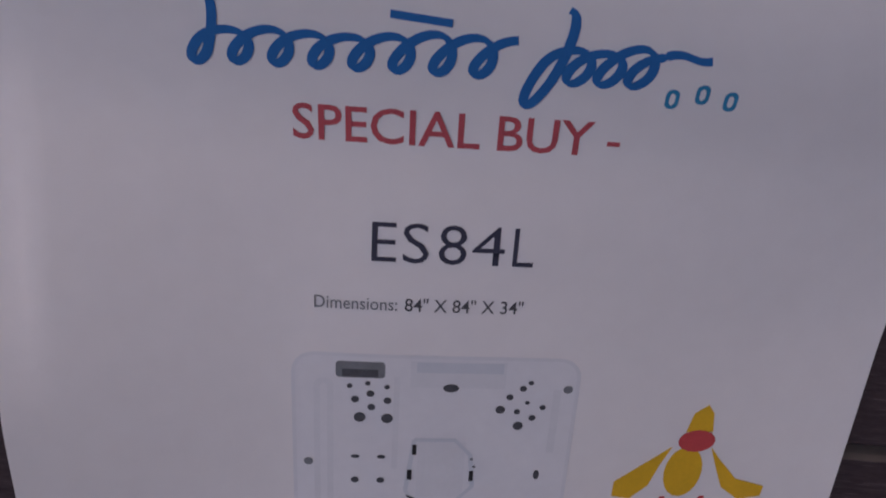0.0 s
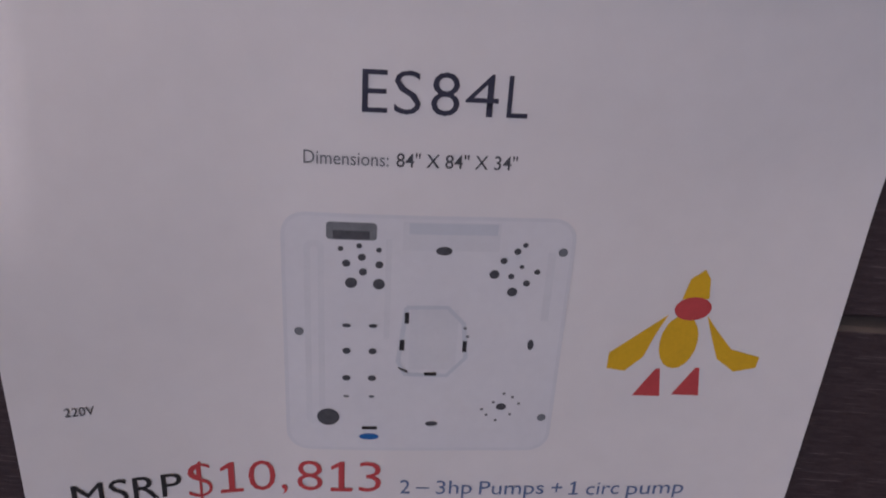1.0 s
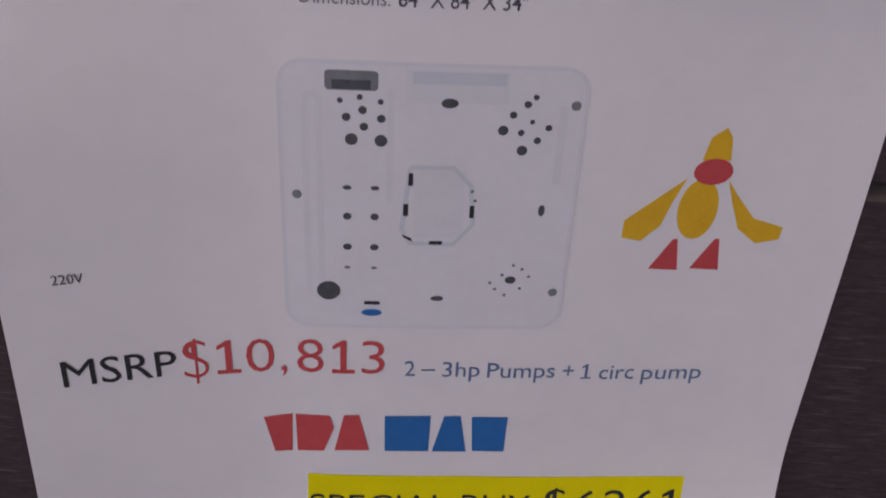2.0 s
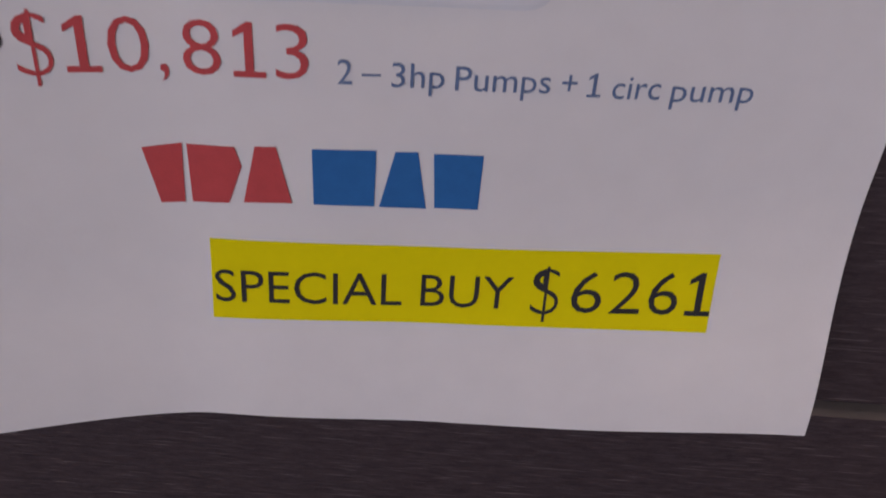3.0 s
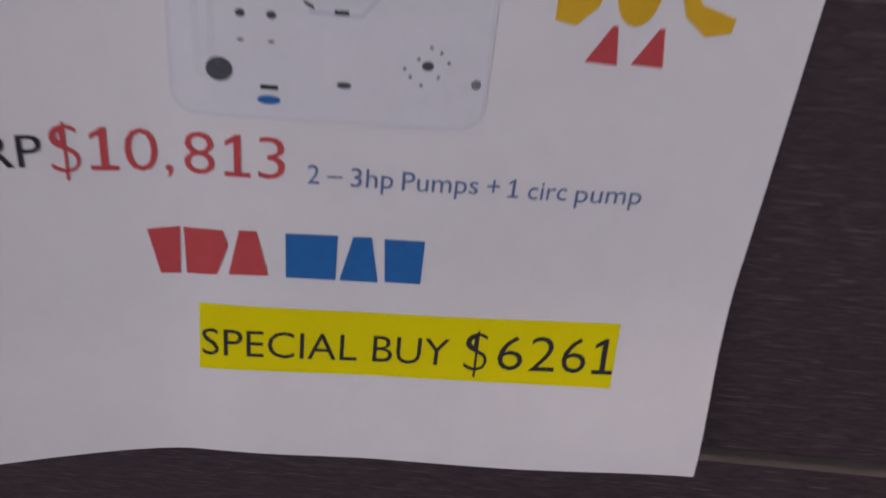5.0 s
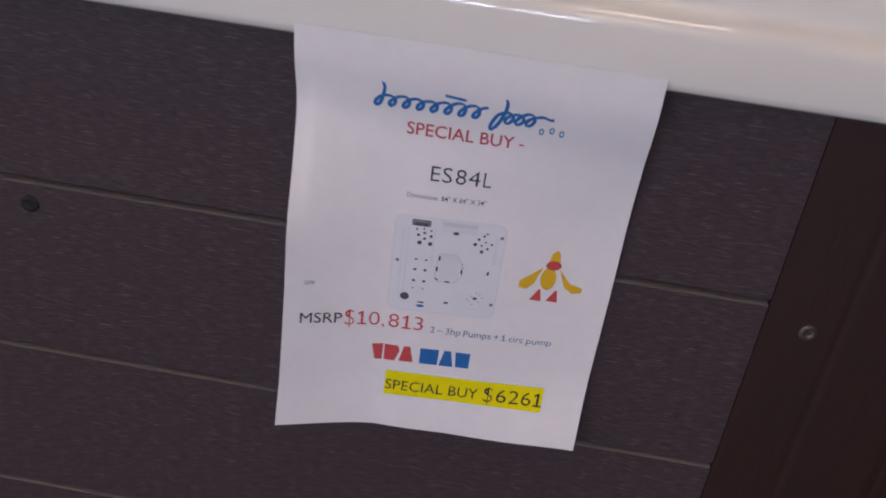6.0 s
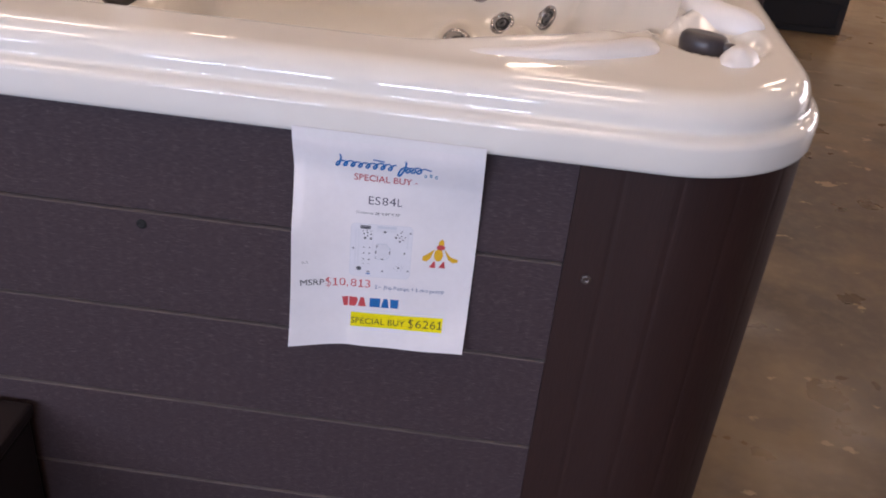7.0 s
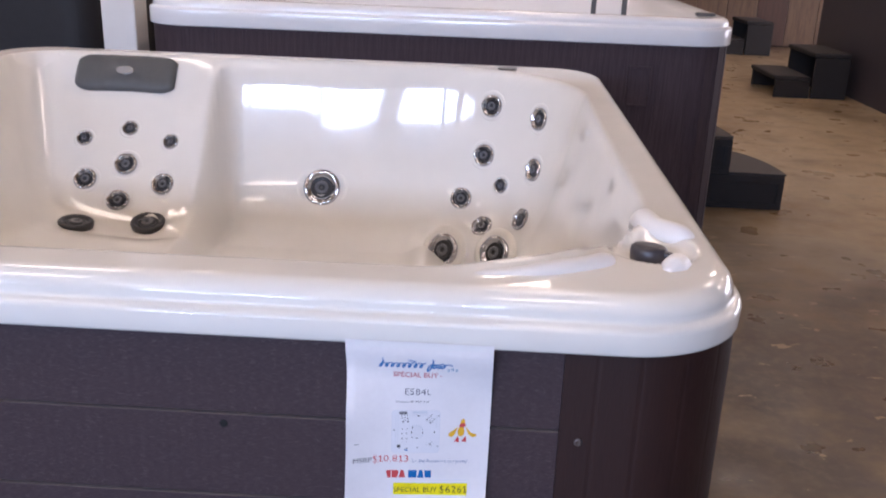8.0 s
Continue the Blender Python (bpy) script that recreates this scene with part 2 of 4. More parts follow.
def mesh_of(name, bm, *mats, smooth=False):
    me = bpy.data.meshes.new(name)
    bmesh.ops.recalc_face_normals(bm, faces=bm.faces[:])
    bm.to_mesh(me)
    bm.free()
    for m in mats:
        me.materials.append(m)
    if smooth:
        me.polygons.foreach_set("use_smooth", [True] * len(me.polygons))
    return me


def hang(ob, parent):
    """Parent ob, whose mesh is in world places, under parent."""
    ob.parent = parent
    ob.matrix_parent_inverse = Matrix.Translation(-BASE.get(parent.name, Vector()))
    return ob


def part(name, bm, mat, parent, label="", smooth=False):
    mats = mat if isinstance(mat, (list, tuple)) else (mat,)
    ob = new(name, mesh_of(name, bm, *mats, smooth=smooth))
    hang(ob, parent)
    return tagged(ob, label) if label else ob


def structure(name, bm, mat, label, category="structure"):
    return tagged(new(name, mesh_of(name, bm, mat)), label, category, kind="structure")


def add_box(bm, x0, x1, y0, y1, z0, z1, bevel=0.0, index=0):
    made = bmesh.ops.create_cube(bm, size=1)["verts"]
    for v in made:
        v.co = Vector((x0 + (v.co.x + 0.5) * (x1 - x0), y0 + (v.co.y + 0.5) * (y1 - y0), z0 + (v.co.z + 0.5) * (z1 - z0)))
    faces = {f for v in made for f in v.link_faces}
    for f in faces:
        f.material_index = index
    if bevel:
        edges = {e for v in made for e in v.link_edges}
        bmesh.ops.bevel(bm, geom=list(edges), offset=bevel, segments=2, affect="EDGES", profile=0.5)
    return bm


def box(x0, x1, y0, y1, z0, z1, bevel=0.0):
    return add_box(bmesh.new(), x0, x1, y0, y1, z0, z1, bevel)


def lathe(profile, n=28):
    """A turned body round z from pairs of radius and height."""
    bm = bmesh.new()
    rings = []
    for r, z in profile:
        rings.append([bm.verts.new((r * math.cos(2 * math.pi * k / n), r * math.sin(2 * math.pi * k / n), z)) for k in range(n)])
    for a, b in zip(rings, rings[1:]):
        for k in range(n):
            bm.faces.new((a[k], a[(k + 1) % n], b[(k + 1) % n], b[k]))
    bm.faces.new(rings[0][::-1])
    bm.faces.new(rings[-1])
    return bm


def rounded_outline(cx, cy, a, b, r, side=24, corner=12):
    """Points round a rectangle with rounded corners, anticlockwise, from the right end of its front side."""
    pts = []
    for n, (sx, sy) in enumerate(((1, -1), (1, 1), (-1, 1), (-1, -1))):
        start = -90 + 90 * n
        for k in range(corner + 1):
            t = radians(start + 90 * k / corner)
            pts.append((cx + sx * (a - r) + r * math.cos(t), cy + sy * (b - r) + r * math.sin(t)))
        nx, ny = ((1, 1), (-1, 1), (-1, -1), (1, -1))[n]
        t = radians(start + 90)
        e = (cx + nx * (a - r) + r * math.cos(t), cy + ny * (b - r) + r * math.sin(t))
        s = pts[-1]
        for k in range(1, side):
            pts.append((s[0] + (e[0] - s[0]) * k / side, s[1] + (e[1] - s[1]) * k / side))
    return pts


def loft(bm, rings, close=True):
    rows = [[bm.verts.new(p) for p in ring] for ring in rings]
    n = len(rows[0])
    for a, b in zip(rows, rows[1:]):
        for k in range(n if close else n - 1):
            bm.faces.new((a[k], a[(k + 1) % n], b[(k + 1) % n], b[k]))
    return rows


def ease(t):
    t = min(1.0, max(0.0, t))
    return t * t * (3 - 2 * t)


# ---------- the room ----------
R = ROOM
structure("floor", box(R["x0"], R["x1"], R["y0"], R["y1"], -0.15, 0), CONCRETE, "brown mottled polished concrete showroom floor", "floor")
structure("ceiling", box(R["x0"], R["x1"], R["y0"], R["y1"], R["h"], R["h"] + 0.15), CEILING, "warm beige board ceiling over the showroom", "ceiling")
structure("wall_west", box(R["x0"] - 0.2, R["x0"], R["y0"], R["y1"], 0, R["h"]), WALL, "plain off-white painted side wall", "wall")
# the opening in this wall is added for the east fill lamp
east = bmesh.new()
for y0, y1, z0, z1 in ((R["y0"], EAST[0], 0, R["h"]), (EAST[1], R["y1"], 0, R["h"]), (EAST[0], EAST[1], 0, WIN_Z[0]), (EAST[0], EAST[1], WIN_Z[1], R["h"])):
    add_box(east, R["x1"], R["x1"] + 0.2, y0, y1, z0, z1)
structure("wall_east", east, WALL, "off-white painted side wall with one added wide window", "wall")
bm = bmesh.new()
for y0, y1, z0, z1 in ((EAST[0], EAST[0] + 0.06, *WIN_Z), (EAST[1] - 0.06, EAST[1], *WIN_Z), (EAST[0] + 0.06, EAST[1] - 0.06, WIN_Z[0], WIN_Z[0] + 0.06), (EAST[0] + 0.06, EAST[1] - 0.06, WIN_Z[1] - 0.06, WIN_Z[1]), (sum(EAST) / 2 - 0.03, sum(EAST) / 2 + 0.03, WIN_Z[0] + 0.06, WIN_Z[1] - 0.06)):
    add_box(bm, R["x1"] + 0.08, R["x1"] + 0.16, y0, y1, z0, z1)
structure("window_4", bm, FRAME, "added wide side window with dark frame, out of view", "window")
structure("wall_north", box(R["x0"], R["x1"], R["y1"], R["y1"] + 0.2, 0, R["h"]), WALL, "plain off-white painted far wall", "wall")
front = bmesh.new()
add_box(front, R["x0"], R["x1"], R["y0"] - 0.2, R["y0"], 0, WIN_Z[0])
add_box(front, R["x0"], R["x1"], R["y0"] - 0.2, R["y0"], WIN_Z[1], R["h"])
edges = [R["x0"]] + [v for w in WINDOWS for v in w] + [R["x1"]]
for a, b in zip(edges[::2], edges[1::2]):
    add_box(front, a, b, R["y0"] - 0.2, R["y0"], WIN_Z[0], WIN_Z[1])
structure("wall_south", front, WALL, "off-white shop front wall with tall windows", "wall")
for n, (a, b) in enumerate(WINDOWS):
    bm = bmesh.new()
    for x0, x1, z0, z1 in ((a, a + 0.06, *WIN_Z), (b - 0.06, b, *WIN_Z), (a + 0.06, b - 0.06, WIN_Z[0], WIN_Z[0] + 0.06), (a + 0.06, b - 0.06, WIN_Z[1] - 0.06, WIN_Z[1]), ((a + b) / 2 - 0.03, (a + b) / 2 + 0.03, WIN_Z[0] + 0.06, WIN_Z[1] - 0.06), (a + 0.06, b - 0.06, 1.84, 1.90)):
        add_box(bm, x0, x1, R["y0"] - 0.16, R["y0"] - 0.08, z0, z1)
    structure("window_%d" % (n + 1), bm, FRAME, "tall shop window with dark frame", "window")
structure("ground", box(-90, 90, -90, 90, -0.4, -0.16), ASPHALT, "grey asphalt ground outside the windows", "ground")

rnd = random.Random(5)
verts, faces = [], []
for k in range(5200):
    x = rnd.uniform(-16, 12)
    crown = 2.6 + 1.5 * math.sin(x * 0.55) + 0.9 * math.sin(x * 1.7 + 1)
    c = Vector((x, rnd.uniform(-15.5, -13.5), -0.16 + (0.2 + max(0.8, crown)) * rnd.random() ** 0.8))
    a = Vector((rnd.gauss(0, 1), rnd.gauss(0, 1), rnd.gauss(0, 1))).normalized() * rnd.uniform(0.12, 0.3)
    b = Vector((rnd.gauss(0, 1), rnd.gauss(0, 1), rnd.gauss(0, 1))).normalized() * rnd.uniform(0.10, 0.25)
    i = len(verts)
    verts += [c - a, c + b, c + a, c - b]
    faces.append((i, i + 1, i + 2, i + 3))
me = bpy.data.meshes.new("hedge")
me.from_pydata(verts, [], faces)
me.materials.append(LEAVES)
tagged(new("hedge", me), "dark green hedge and bushes outside the windows", "hedge", kind="stuff")

# ceiling lamps: boxes with a glowing diffuser
lamp_body = None
for yy in LAMP_ROWS:
    for xx in LAMP_COLS:
        if (xx > 2 and yy < 3) or (xx < -1 and yy > 7):
            continue
        if lamp_body is None:
            lamp_body = thing("ceiling_light", (xx, yy, R["h"]), "square white ceiling light with glowing diffuser", "ceiling light", "ceiling lights")
            part("housing", box(xx - 0.34, xx + 0.34, yy - 0.34, yy + 0.34, R["h"] - 0.05, R["h"], 0.006), WHITE_POST, lamp_body)
            part("diffuser", box(xx - 0.31, xx + 0.31, yy - 0.31, yy + 0.31, R["h"] - 0.09, R["h"] - 0.052, 0.01), TUBE, lamp_body)
        else:
            copy_thing(lamp_body, Matrix.Translation((xx, yy, R["h"])))

# ---------- the hot tub ----------
TX0, TX1, TY0, TY1 = -1.55, 0.611, -0.025, 2.125
CX, CY, HA, HB = (TX0 + TX1) / 2, (TY0 + TY1) / 2, (TX1 - TX0) / 2, (TY1 - TY0) / 2
LIP_Z = 0.746


def rim_z(y):
    return 0.826 + 0.0172 * max(0.0, y)


def inside(x, y):
    """Distance from the basin's edge, positive inside."""
    px, py = x - CX, y - (CY + 0.005)
    a, b = HA - 0.105, HB - 0.105
    r = 0.42 if px > 0 and py < 0 else 0.47 if px > 0 else 0.22
    qx, qy = abs(px) - a + r, abs(py) - b + r
    return -(math.hypot(max(qx, 0), max(qy, 0)) + min(max(qx, qy), 0) - r)


def bowl(x, y, cx, cy, r):
    return max(0.0, 1 - ((x - cx) ** 2 + (y - cy) ** 2) / r ** 2)


WALL_D = np.array([-0.02, 0.0, 0.012, 0.026, 0.0417, 0.0552, 0.0698, 0.087, 0.1055, 0.1275, 0.156, 0.20, 0.278, 0.36, 0.45])
WALL_U = np.array([0.0, 0.0, 0.02, 0.10, 0.24, 0.346, 0.45, 0.56, 0.66, 0.75, 0.83, 0.90, 0.955, 0.985, 1.0])


def wall_drop(d):
    """Share of the seat's depth reached at a distance from the basin's edge: a smooth curve through a few points."""
    k = min(max(int(np.searchsorted(WALL_D, d)) - 1, 1), len(WALL_D) - 3)
    x0, x1, y0, y1 = WALL_D[k], WALL_D[k + 1], WALL_U[k], WALL_U[k + 1]
    t = min(1.0, max(0.0, (d - x0) / (x1 - x0)))
    m0 = (WALL_U[k + 1] - WALL_U[k - 1]) / (WALL_D[k + 1] - WALL_D[k - 1]) * (x1 - x0)
    m1 = (WALL_U[k + 2] - WALL_U[k]) / (WALL_D[k + 2] - WALL_D[k]) * (x1 - x0)
    return (2 * t ** 3 - 3 * t ** 2 + 1) * y0 + (t ** 3 - 2 * t ** 2 + t) * m0 + (3 * t ** 2 - 2 * t ** 3) * y1 + (t ** 3 - t ** 2) * m1


def shell_z(x, y):
    d = inside(x, y)
    top = rim_z(y)
    z = top
    if d > 0:
        seat = 0.27
        lounge = ease((-0.665 - x) / 0.09)
        # steep side wall, leaning corner back
        w = 0.34 - 0.05 * ease((x - 0.05) / 0.3) * ease((1.6 - y) / 0.6)
        u = wall_drop(d * 0.34 / w)
        mid = top - (top - seat) * u
        back = min(max(0.0, CY + 0.005 + HB - 0.105 - y), 1.0)
        v = min(1.0, back / 0.52)
        v = 0.55 * ease(v) + 0.45 * v
        lean = top - (top - 0.36) * v
        # the lounge's hollowed back
        lean -= 0.055 * ease((0.36 - abs(x + 1.08)) / 0.16) * ease(back / 0.12) * ease((0.62 - back) / 0.2)
        # it rolls up into the outer and near sides
        near = min(x - (CX - HA + 0.105), y - (CY + 0.005 - HB + 0.105))
        wall = top - (top - 0.30) * wall_drop(max(0.0, near) * 0.6)
        k = 0.5 + 0.5 * max(-1.0, min(1.0, (wall - lean) / 0.16))
        lean = min(top, lean + (wall - lean) * k + 0.08 * k * (1 - k))
        z = mid + (lean - mid) * lounge
        # low arm between the back seat and the far corner seat
        z += 0.035 * math.exp(-(((x - 0.02) / 0.05) ** 2)) * ease((y - 1.2) / 0.3) * ease((d - 0.12) / 0.2)
        # foot well
        fx, fy = abs(x + 0.33) - 0.20, abs(y - 0.95) - 0.26
        f = -(math.hypot(max(fx, 0), max(fy, 0)) + min(max(fx, fy), 0) - 0.10)
        z -= 0.18 * ease(f / 0.10)
    # recess round the air control
    z -= 0.020 * ease(bowl(x, y, 0.476, 0.226, 0.078) * 1.9)
    # low swell along the near corner seat
    z += 0.010 * math.exp(-((d + 0.004) / 0.030) ** 2) * ease((x - 0.10) / 0.14) * ease((0.40 - y) / 0.20) * (1 - ease(bowl(x, y, 0.476, 0.226, 0.15) * 1.3))
    return z


def lip_rings(cx, cy, ha, hb, r, profile, rise, side, corner):
    rings = []
    for off, z in profile:
        pts = rounded_outline(cx, cy, ha + off, hb + off, max(r + off, 0.02), side, corner)
        rings.append([(x, y, z + rise(x, y, z)) for x, y in pts])
    return rings


LIP = [(-0.05, 0.748), (-0.004, 0.745), (-0.001, 0.747), (0.0, 0.751), (0.0, 0.777), (-0.001, 0.781), (-0.005, 0.786), (-0.011, 0.788), (-0.015, 0.790),
       (-0.0165, 0.794), (-0.016, 0.800), (-0.0175, 0.807), (-0.022, 0.814), (-0.029, 0.820), (-0.038, 0.8245), (-0.048, 0.826)]

tub = thing("hot_tub", (CX, CY, 0), "square hot tub with glossy cream shell and dark plank skirt", "hot tub")
bm = bmesh.new()
SIDE, CORN = 84, 34
rise = lambda x, y, z: 0.0172 * max(0.0, y) * ease((z - 0.785) / 0.03)
rings = lip_rings(CX, CY, HA, HB, 0.20, LIP, rise, SIDE, CORN)
base = rounded_outline(CX, CY, HA - 0.048, HB - 0.048, 0.152, SIDE, CORN)
STEPS_IN = 104
for k in range(1, STEPS_IN):
    s = k / STEPS_IN
    s = s * (0.55 + 0.45 * s)
    rings.append([(CX + (x - CX) * (1 - s), CY + (y - CY) * (1 - s)) for x, y in base])
    rings[-1] = [(x, y, shell_z(x, y)) for x, y in rings[-1]]
rows = loft(bm, rings)
bm.faces.new(rows[-1])
part("shell", bm, ACRYLIC, tub, "glossy cream acrylic shell with moulded seats", smooth=True)


def shell_normal(x, y):
    e = 0.006
    return Vector((-(shell_z(x + e, y) - shell_z(x - e, y)) / (2 * e), -(shell_z(x, y + e) - shell_z(x, y - e)) / (2 * e), 1)).normalized()


def seated(x, y, lift=0.0):
    """A pose on the shell, with z along its normal."""
    n = shell_normal(x, y)
    p = Vector((x, y, shell_z(x, y))) + n * lift
    return Matrix.Translation(p) @ n.to_track_quat("Z", "Y").to_matrix().to_4x4()


def facing(x, y):
    """A pose for a big jet on a pod low in the corner, turned up towards the seat's middle."""
    n = (Vector((-0.45, 0.75, 0)) - Vector((x, y, 0))).normalized()
    n = (n + Vector((0, 0, 0.45))).normalized()
    p = Vector((x, y, shell_z(x, y) + 0.030))
    return Matrix.Translation(p) @ n.to_track_quat("Z", "Y").to_matrix().to_4x4()


def lying(x, y):
    """A pose for a foot jet in the bend under the lounge's back, turned up more than the shell."""
    n = (shell_normal(x, y) + Vector((0, 0, 0.8))).normalized()
    return Matrix.Translation((x, y, shell_z(x, y) + 0.010)) @ n.to_track_quat("Z", "Y").to_matrix().to_4x4()


def jet_meshes(r, ring_mat):
    deep = ring_mat is not CHROME
    ring = lathe([(r * 0.94, -0.05) if deep else (r * 0.60, -0.004), (r * 0.98, -0.004), (r * 1.0, 0.002), (r * 0.96, 0.007), (r * 0.88, 0.0095), (r * 0.78, 0.0085), (r * 0.70, 0.0045), (r * 0.60, -0.002)], 36)
    # scallops on the ring's crest
    for v in ring.verts:
        q = math.hypot(v.co.x, v.co.y) / r
        if q > 0.72 and v.co.z > 0.004 and not deep:
            v.co.z += 0.0022 * math.cos(6 * math.atan2(v.co.y, v.co.x))
    # moulded seat of the shell round the ring
    n = 28
    edge = [[ring.verts.new((q * r * math.cos(2 * math.pi * k / n), q * r * math.sin(2 * math.pi * k / n), z)) for k in range(n)] for q, z in ((1.50, -0.006), (1.34, 0.0012), (1.20, 0.0022), (1.02, -0.001))]
    for a, b in () if deep else zip(edge, edge[1:]):
        for k in range(n):
            ring.faces.new((a[k], a[(k + 1) % n], b[(k + 1) % n], b[k])).material_index = 1
    if deep:
        for row in edge:
            for v in row:
                ring.verts.remove(v)
    cup = lathe([(r * 0.62, 0.0), (r * 0.56, 0.003), (r * 0.50, 0.0015), (r * 0.40, -0.002), (r * 0.37, 0.005), (r * 0.30, 0.0085), (r * 0.20, 0.0085), (r * 0.17, 0.002), (r * 0.08, 0.0)], 24)
    for f in cup.faces:
        c = f.calc_center_median()
        if math.hypot(c.x, c.y) < r * 0.38 and math.hypot(c.x, c.y) > r * 0.18:
            f.material_index = 1
    return mesh_of("jet", ring, ring_mat, ACRYLIC, smooth=True), mesh_of("nozzle", cup, NOZZLE, NOZZLE_LIGHT, smooth=True)


JET_SIZES = {"s": 0.027, "m": 0.039, "l": 0.056, "b": 0.056, "x": 0.066}
JETS = {k: jet_meshes(r, NOZZLE if k == "l" else CHROME) for k, r in JET_SIZES.items()}
for size, x, y in JET_SPOTS:
    ring, cup = JETS[size]
    jet = hang(new("jet", ring), tub)
    jet.matrix_basis = facing(x, y) if size == "b" else lying(x, y) if size == "l" else seated(x, y, 0.001)
    tagged(jet, "dark grey foot jet" if size == "l" else "chrome jet ring with grey nozzle")
    nozzle = new("nozzle", cup)
    nozzle.parent = jet

def bolster(line, wide, high):
    """A rolled ridge of the shell with tapered ends, along a line in plan."""
    bm = bmesh.new()
    rings = []
    n = 34
    for k in range(n + 1):
        u = k / n * (len(line) - 1)
        i = min(int(u), len(line) - 2)
        w = u - i
        p0, p1, p2, p3 = (Vector(line[max(0, min(len(line) - 1, q))]) for q in (i - 1, i, i + 1, i + 2))
        p = 0.5 * ((2 * p1) + (p2 - p0) * w + (2 * p0 - 5 * p1 + 4 * p2 - p3) * w ** 2 + (3 * p1 - p0 - 3 * p2 + p3) * w ** 3)
        t = ((p2 - p0) + (p3 - p1)).normalized()
        side = Vector((-t.y, t.x))
        e = max(0.03, min(1.0, 1 - abs(2 * k / n - 1) ** 3) ** 0.6) * (0.78 + 0.42 * ease(1.4 * k / n - 0.3) + 0.08 * math.sin(13 * k / n + 2.2))
        z = shell_z(p.x, p.y)
        rings.append([(p.x + side.x * wide * e * math.cos(a), p.y + side.y * wide * e * math.cos(a), z - 0.009 + high * e * (math.sin(a) if math.sin(a) > 0 else 0.5 * math.sin(a))) for a in (2 * math.pi * q / 16 for q in range(16))])
    rows = loft(bm, rings)
    bm.faces.new(rows[0][::-1])
    bm.faces.new(rows[-1])
    return bm


part("bolster", bolster([(0.170, 0.062), (0.232, 0.074), (0.290, 0.092), (0.345, 0.118), (0.382, 0.142), (0.405, 0.168)], 0.022, 0.022), BOLSTER, tub, "soft white moulded bolster by the seat", smooth=True)
part("bolster", bolster([(0.487, 0.480), (0.486, 0.400), (0.502, 0.325), (0.556, 0.276)], 0.025, 0.028), BOLSTER, tub, "soft white moulded roll behind the air control", smooth=True)
part("bolster", bolster([(0.480, 0.116), (0.497, 0.140), (0.516, 0.176)], 0.023, 0.026), BOLSTER, tub, "soft white moulded roll beside the air control", smooth=True)

# pillow on the lounge's back
bm = bmesh.new()
prof = []
N = 30
for k in range(N + 1):
    x = -1.243 + 0.350 * k / N
    e = math.sin(math.pi * min(1, max(0, k / N)))
    thick = 0.052 * (0.45 + 0.55 * e ** 0.35) + 0.012 * ease((0.24 - abs(k / N - 0.5)) / 0.05)
    bow = 0.030 * (2 * k / N - 1) ** 2
    ring = []
    for a in range(14):
        t = 2 * math.pi * a / 14
        c, s = math.cos(t), math.sin(t)
        u = math.copysign(abs(c) ** 0.55, c) * 0.072 * (1 - 0.32 * abs(2 * k / N - 1) ** 9)
        w = math.copysign(abs(s) ** 0.7, s) * thick * 0.55
        # laid back against the shell
        yy, zz = 1.975 - bow * 0.5 + 0.62 * u - 0.78 * w, 0.794 + 0.78 * u + 0.62 * w
        ring.append((x, yy, zz - 0.006 * e))
    prof.append(ring)
rows = loft(bm, prof)
bm.faces.new(rows[0][::-1])
bm.faces.new(rows[-1])
pillow = part("pillow", bm, PILLOW, tub, "charcoal foam head pillow with silver badge", smooth=True)
badge = lathe([(0.030, -0.004), (0.030, 0.001), (0.026, 0.003)], 20)
for v in badge.verts:
    v.co.y *= 0.55
    v.co = Vector((-1.066, 1.938, 0.812)) + Vector((v.co.x, 0.62 * v.co.y - 0.78 * v.co.z, 0.78 * v.co.y + 0.62 * v.co.z))
part("badge", badge, BADGE, pillow)

# air control on the corner deck: a turned cap with a lever tab
cap = lathe([(0.028, -0.020), (0.031, 0.002), (0.030, 0.009), (0.026, 0.0135), (0.015, 0.015), (0.006, 0.0145)], 26)
add_box(cap, 0.012, 0.040, -0.009, 0.009, -0.002, 0.010, 0.004)
ob = part("air_control", cap, CAP, tub, "dark grey air control cap with lever", smooth=True)
ob.matrix_basis = Matrix.Translation((0.470, 0.215, shell_z(0.470, 0.215) + 0.012)) @ pose(0, 0, 0, -6, 0, -34)
cap2 = lathe([(0.034, -0.006), (0.035, 0.001), (0.030, 0.0025), (0.010, 0.003)], 24)
ob = part("air_control", cap2, CAP, tub, "dark grey air control cap on the far rim")
ob.matrix_basis = Matrix.Translation((0.270, 2.010, rim_z(2.010) + 0.001))

# skirt: inner body, rounded corner panels, planks
SKX, SKY, SKR = 0.610, 0.0, 0.19
SX0 = 2 * CX - SKX
SY1 = 2 * CY - SKY
sa, sb = (SKX - SX0) / 2, (SY1 - SKY) / 2
bm = bmesh.new()
loft(bm, [[(x, y, z) for x, y in rounded_outline(CX, CY, sa - 0.016, sb - 0.016, SKR, 2, 12)] for z in (0.03, 0.752)])
part("skirt_body", bm, BLACK, tub, "dark inner skirt body behind the planks")


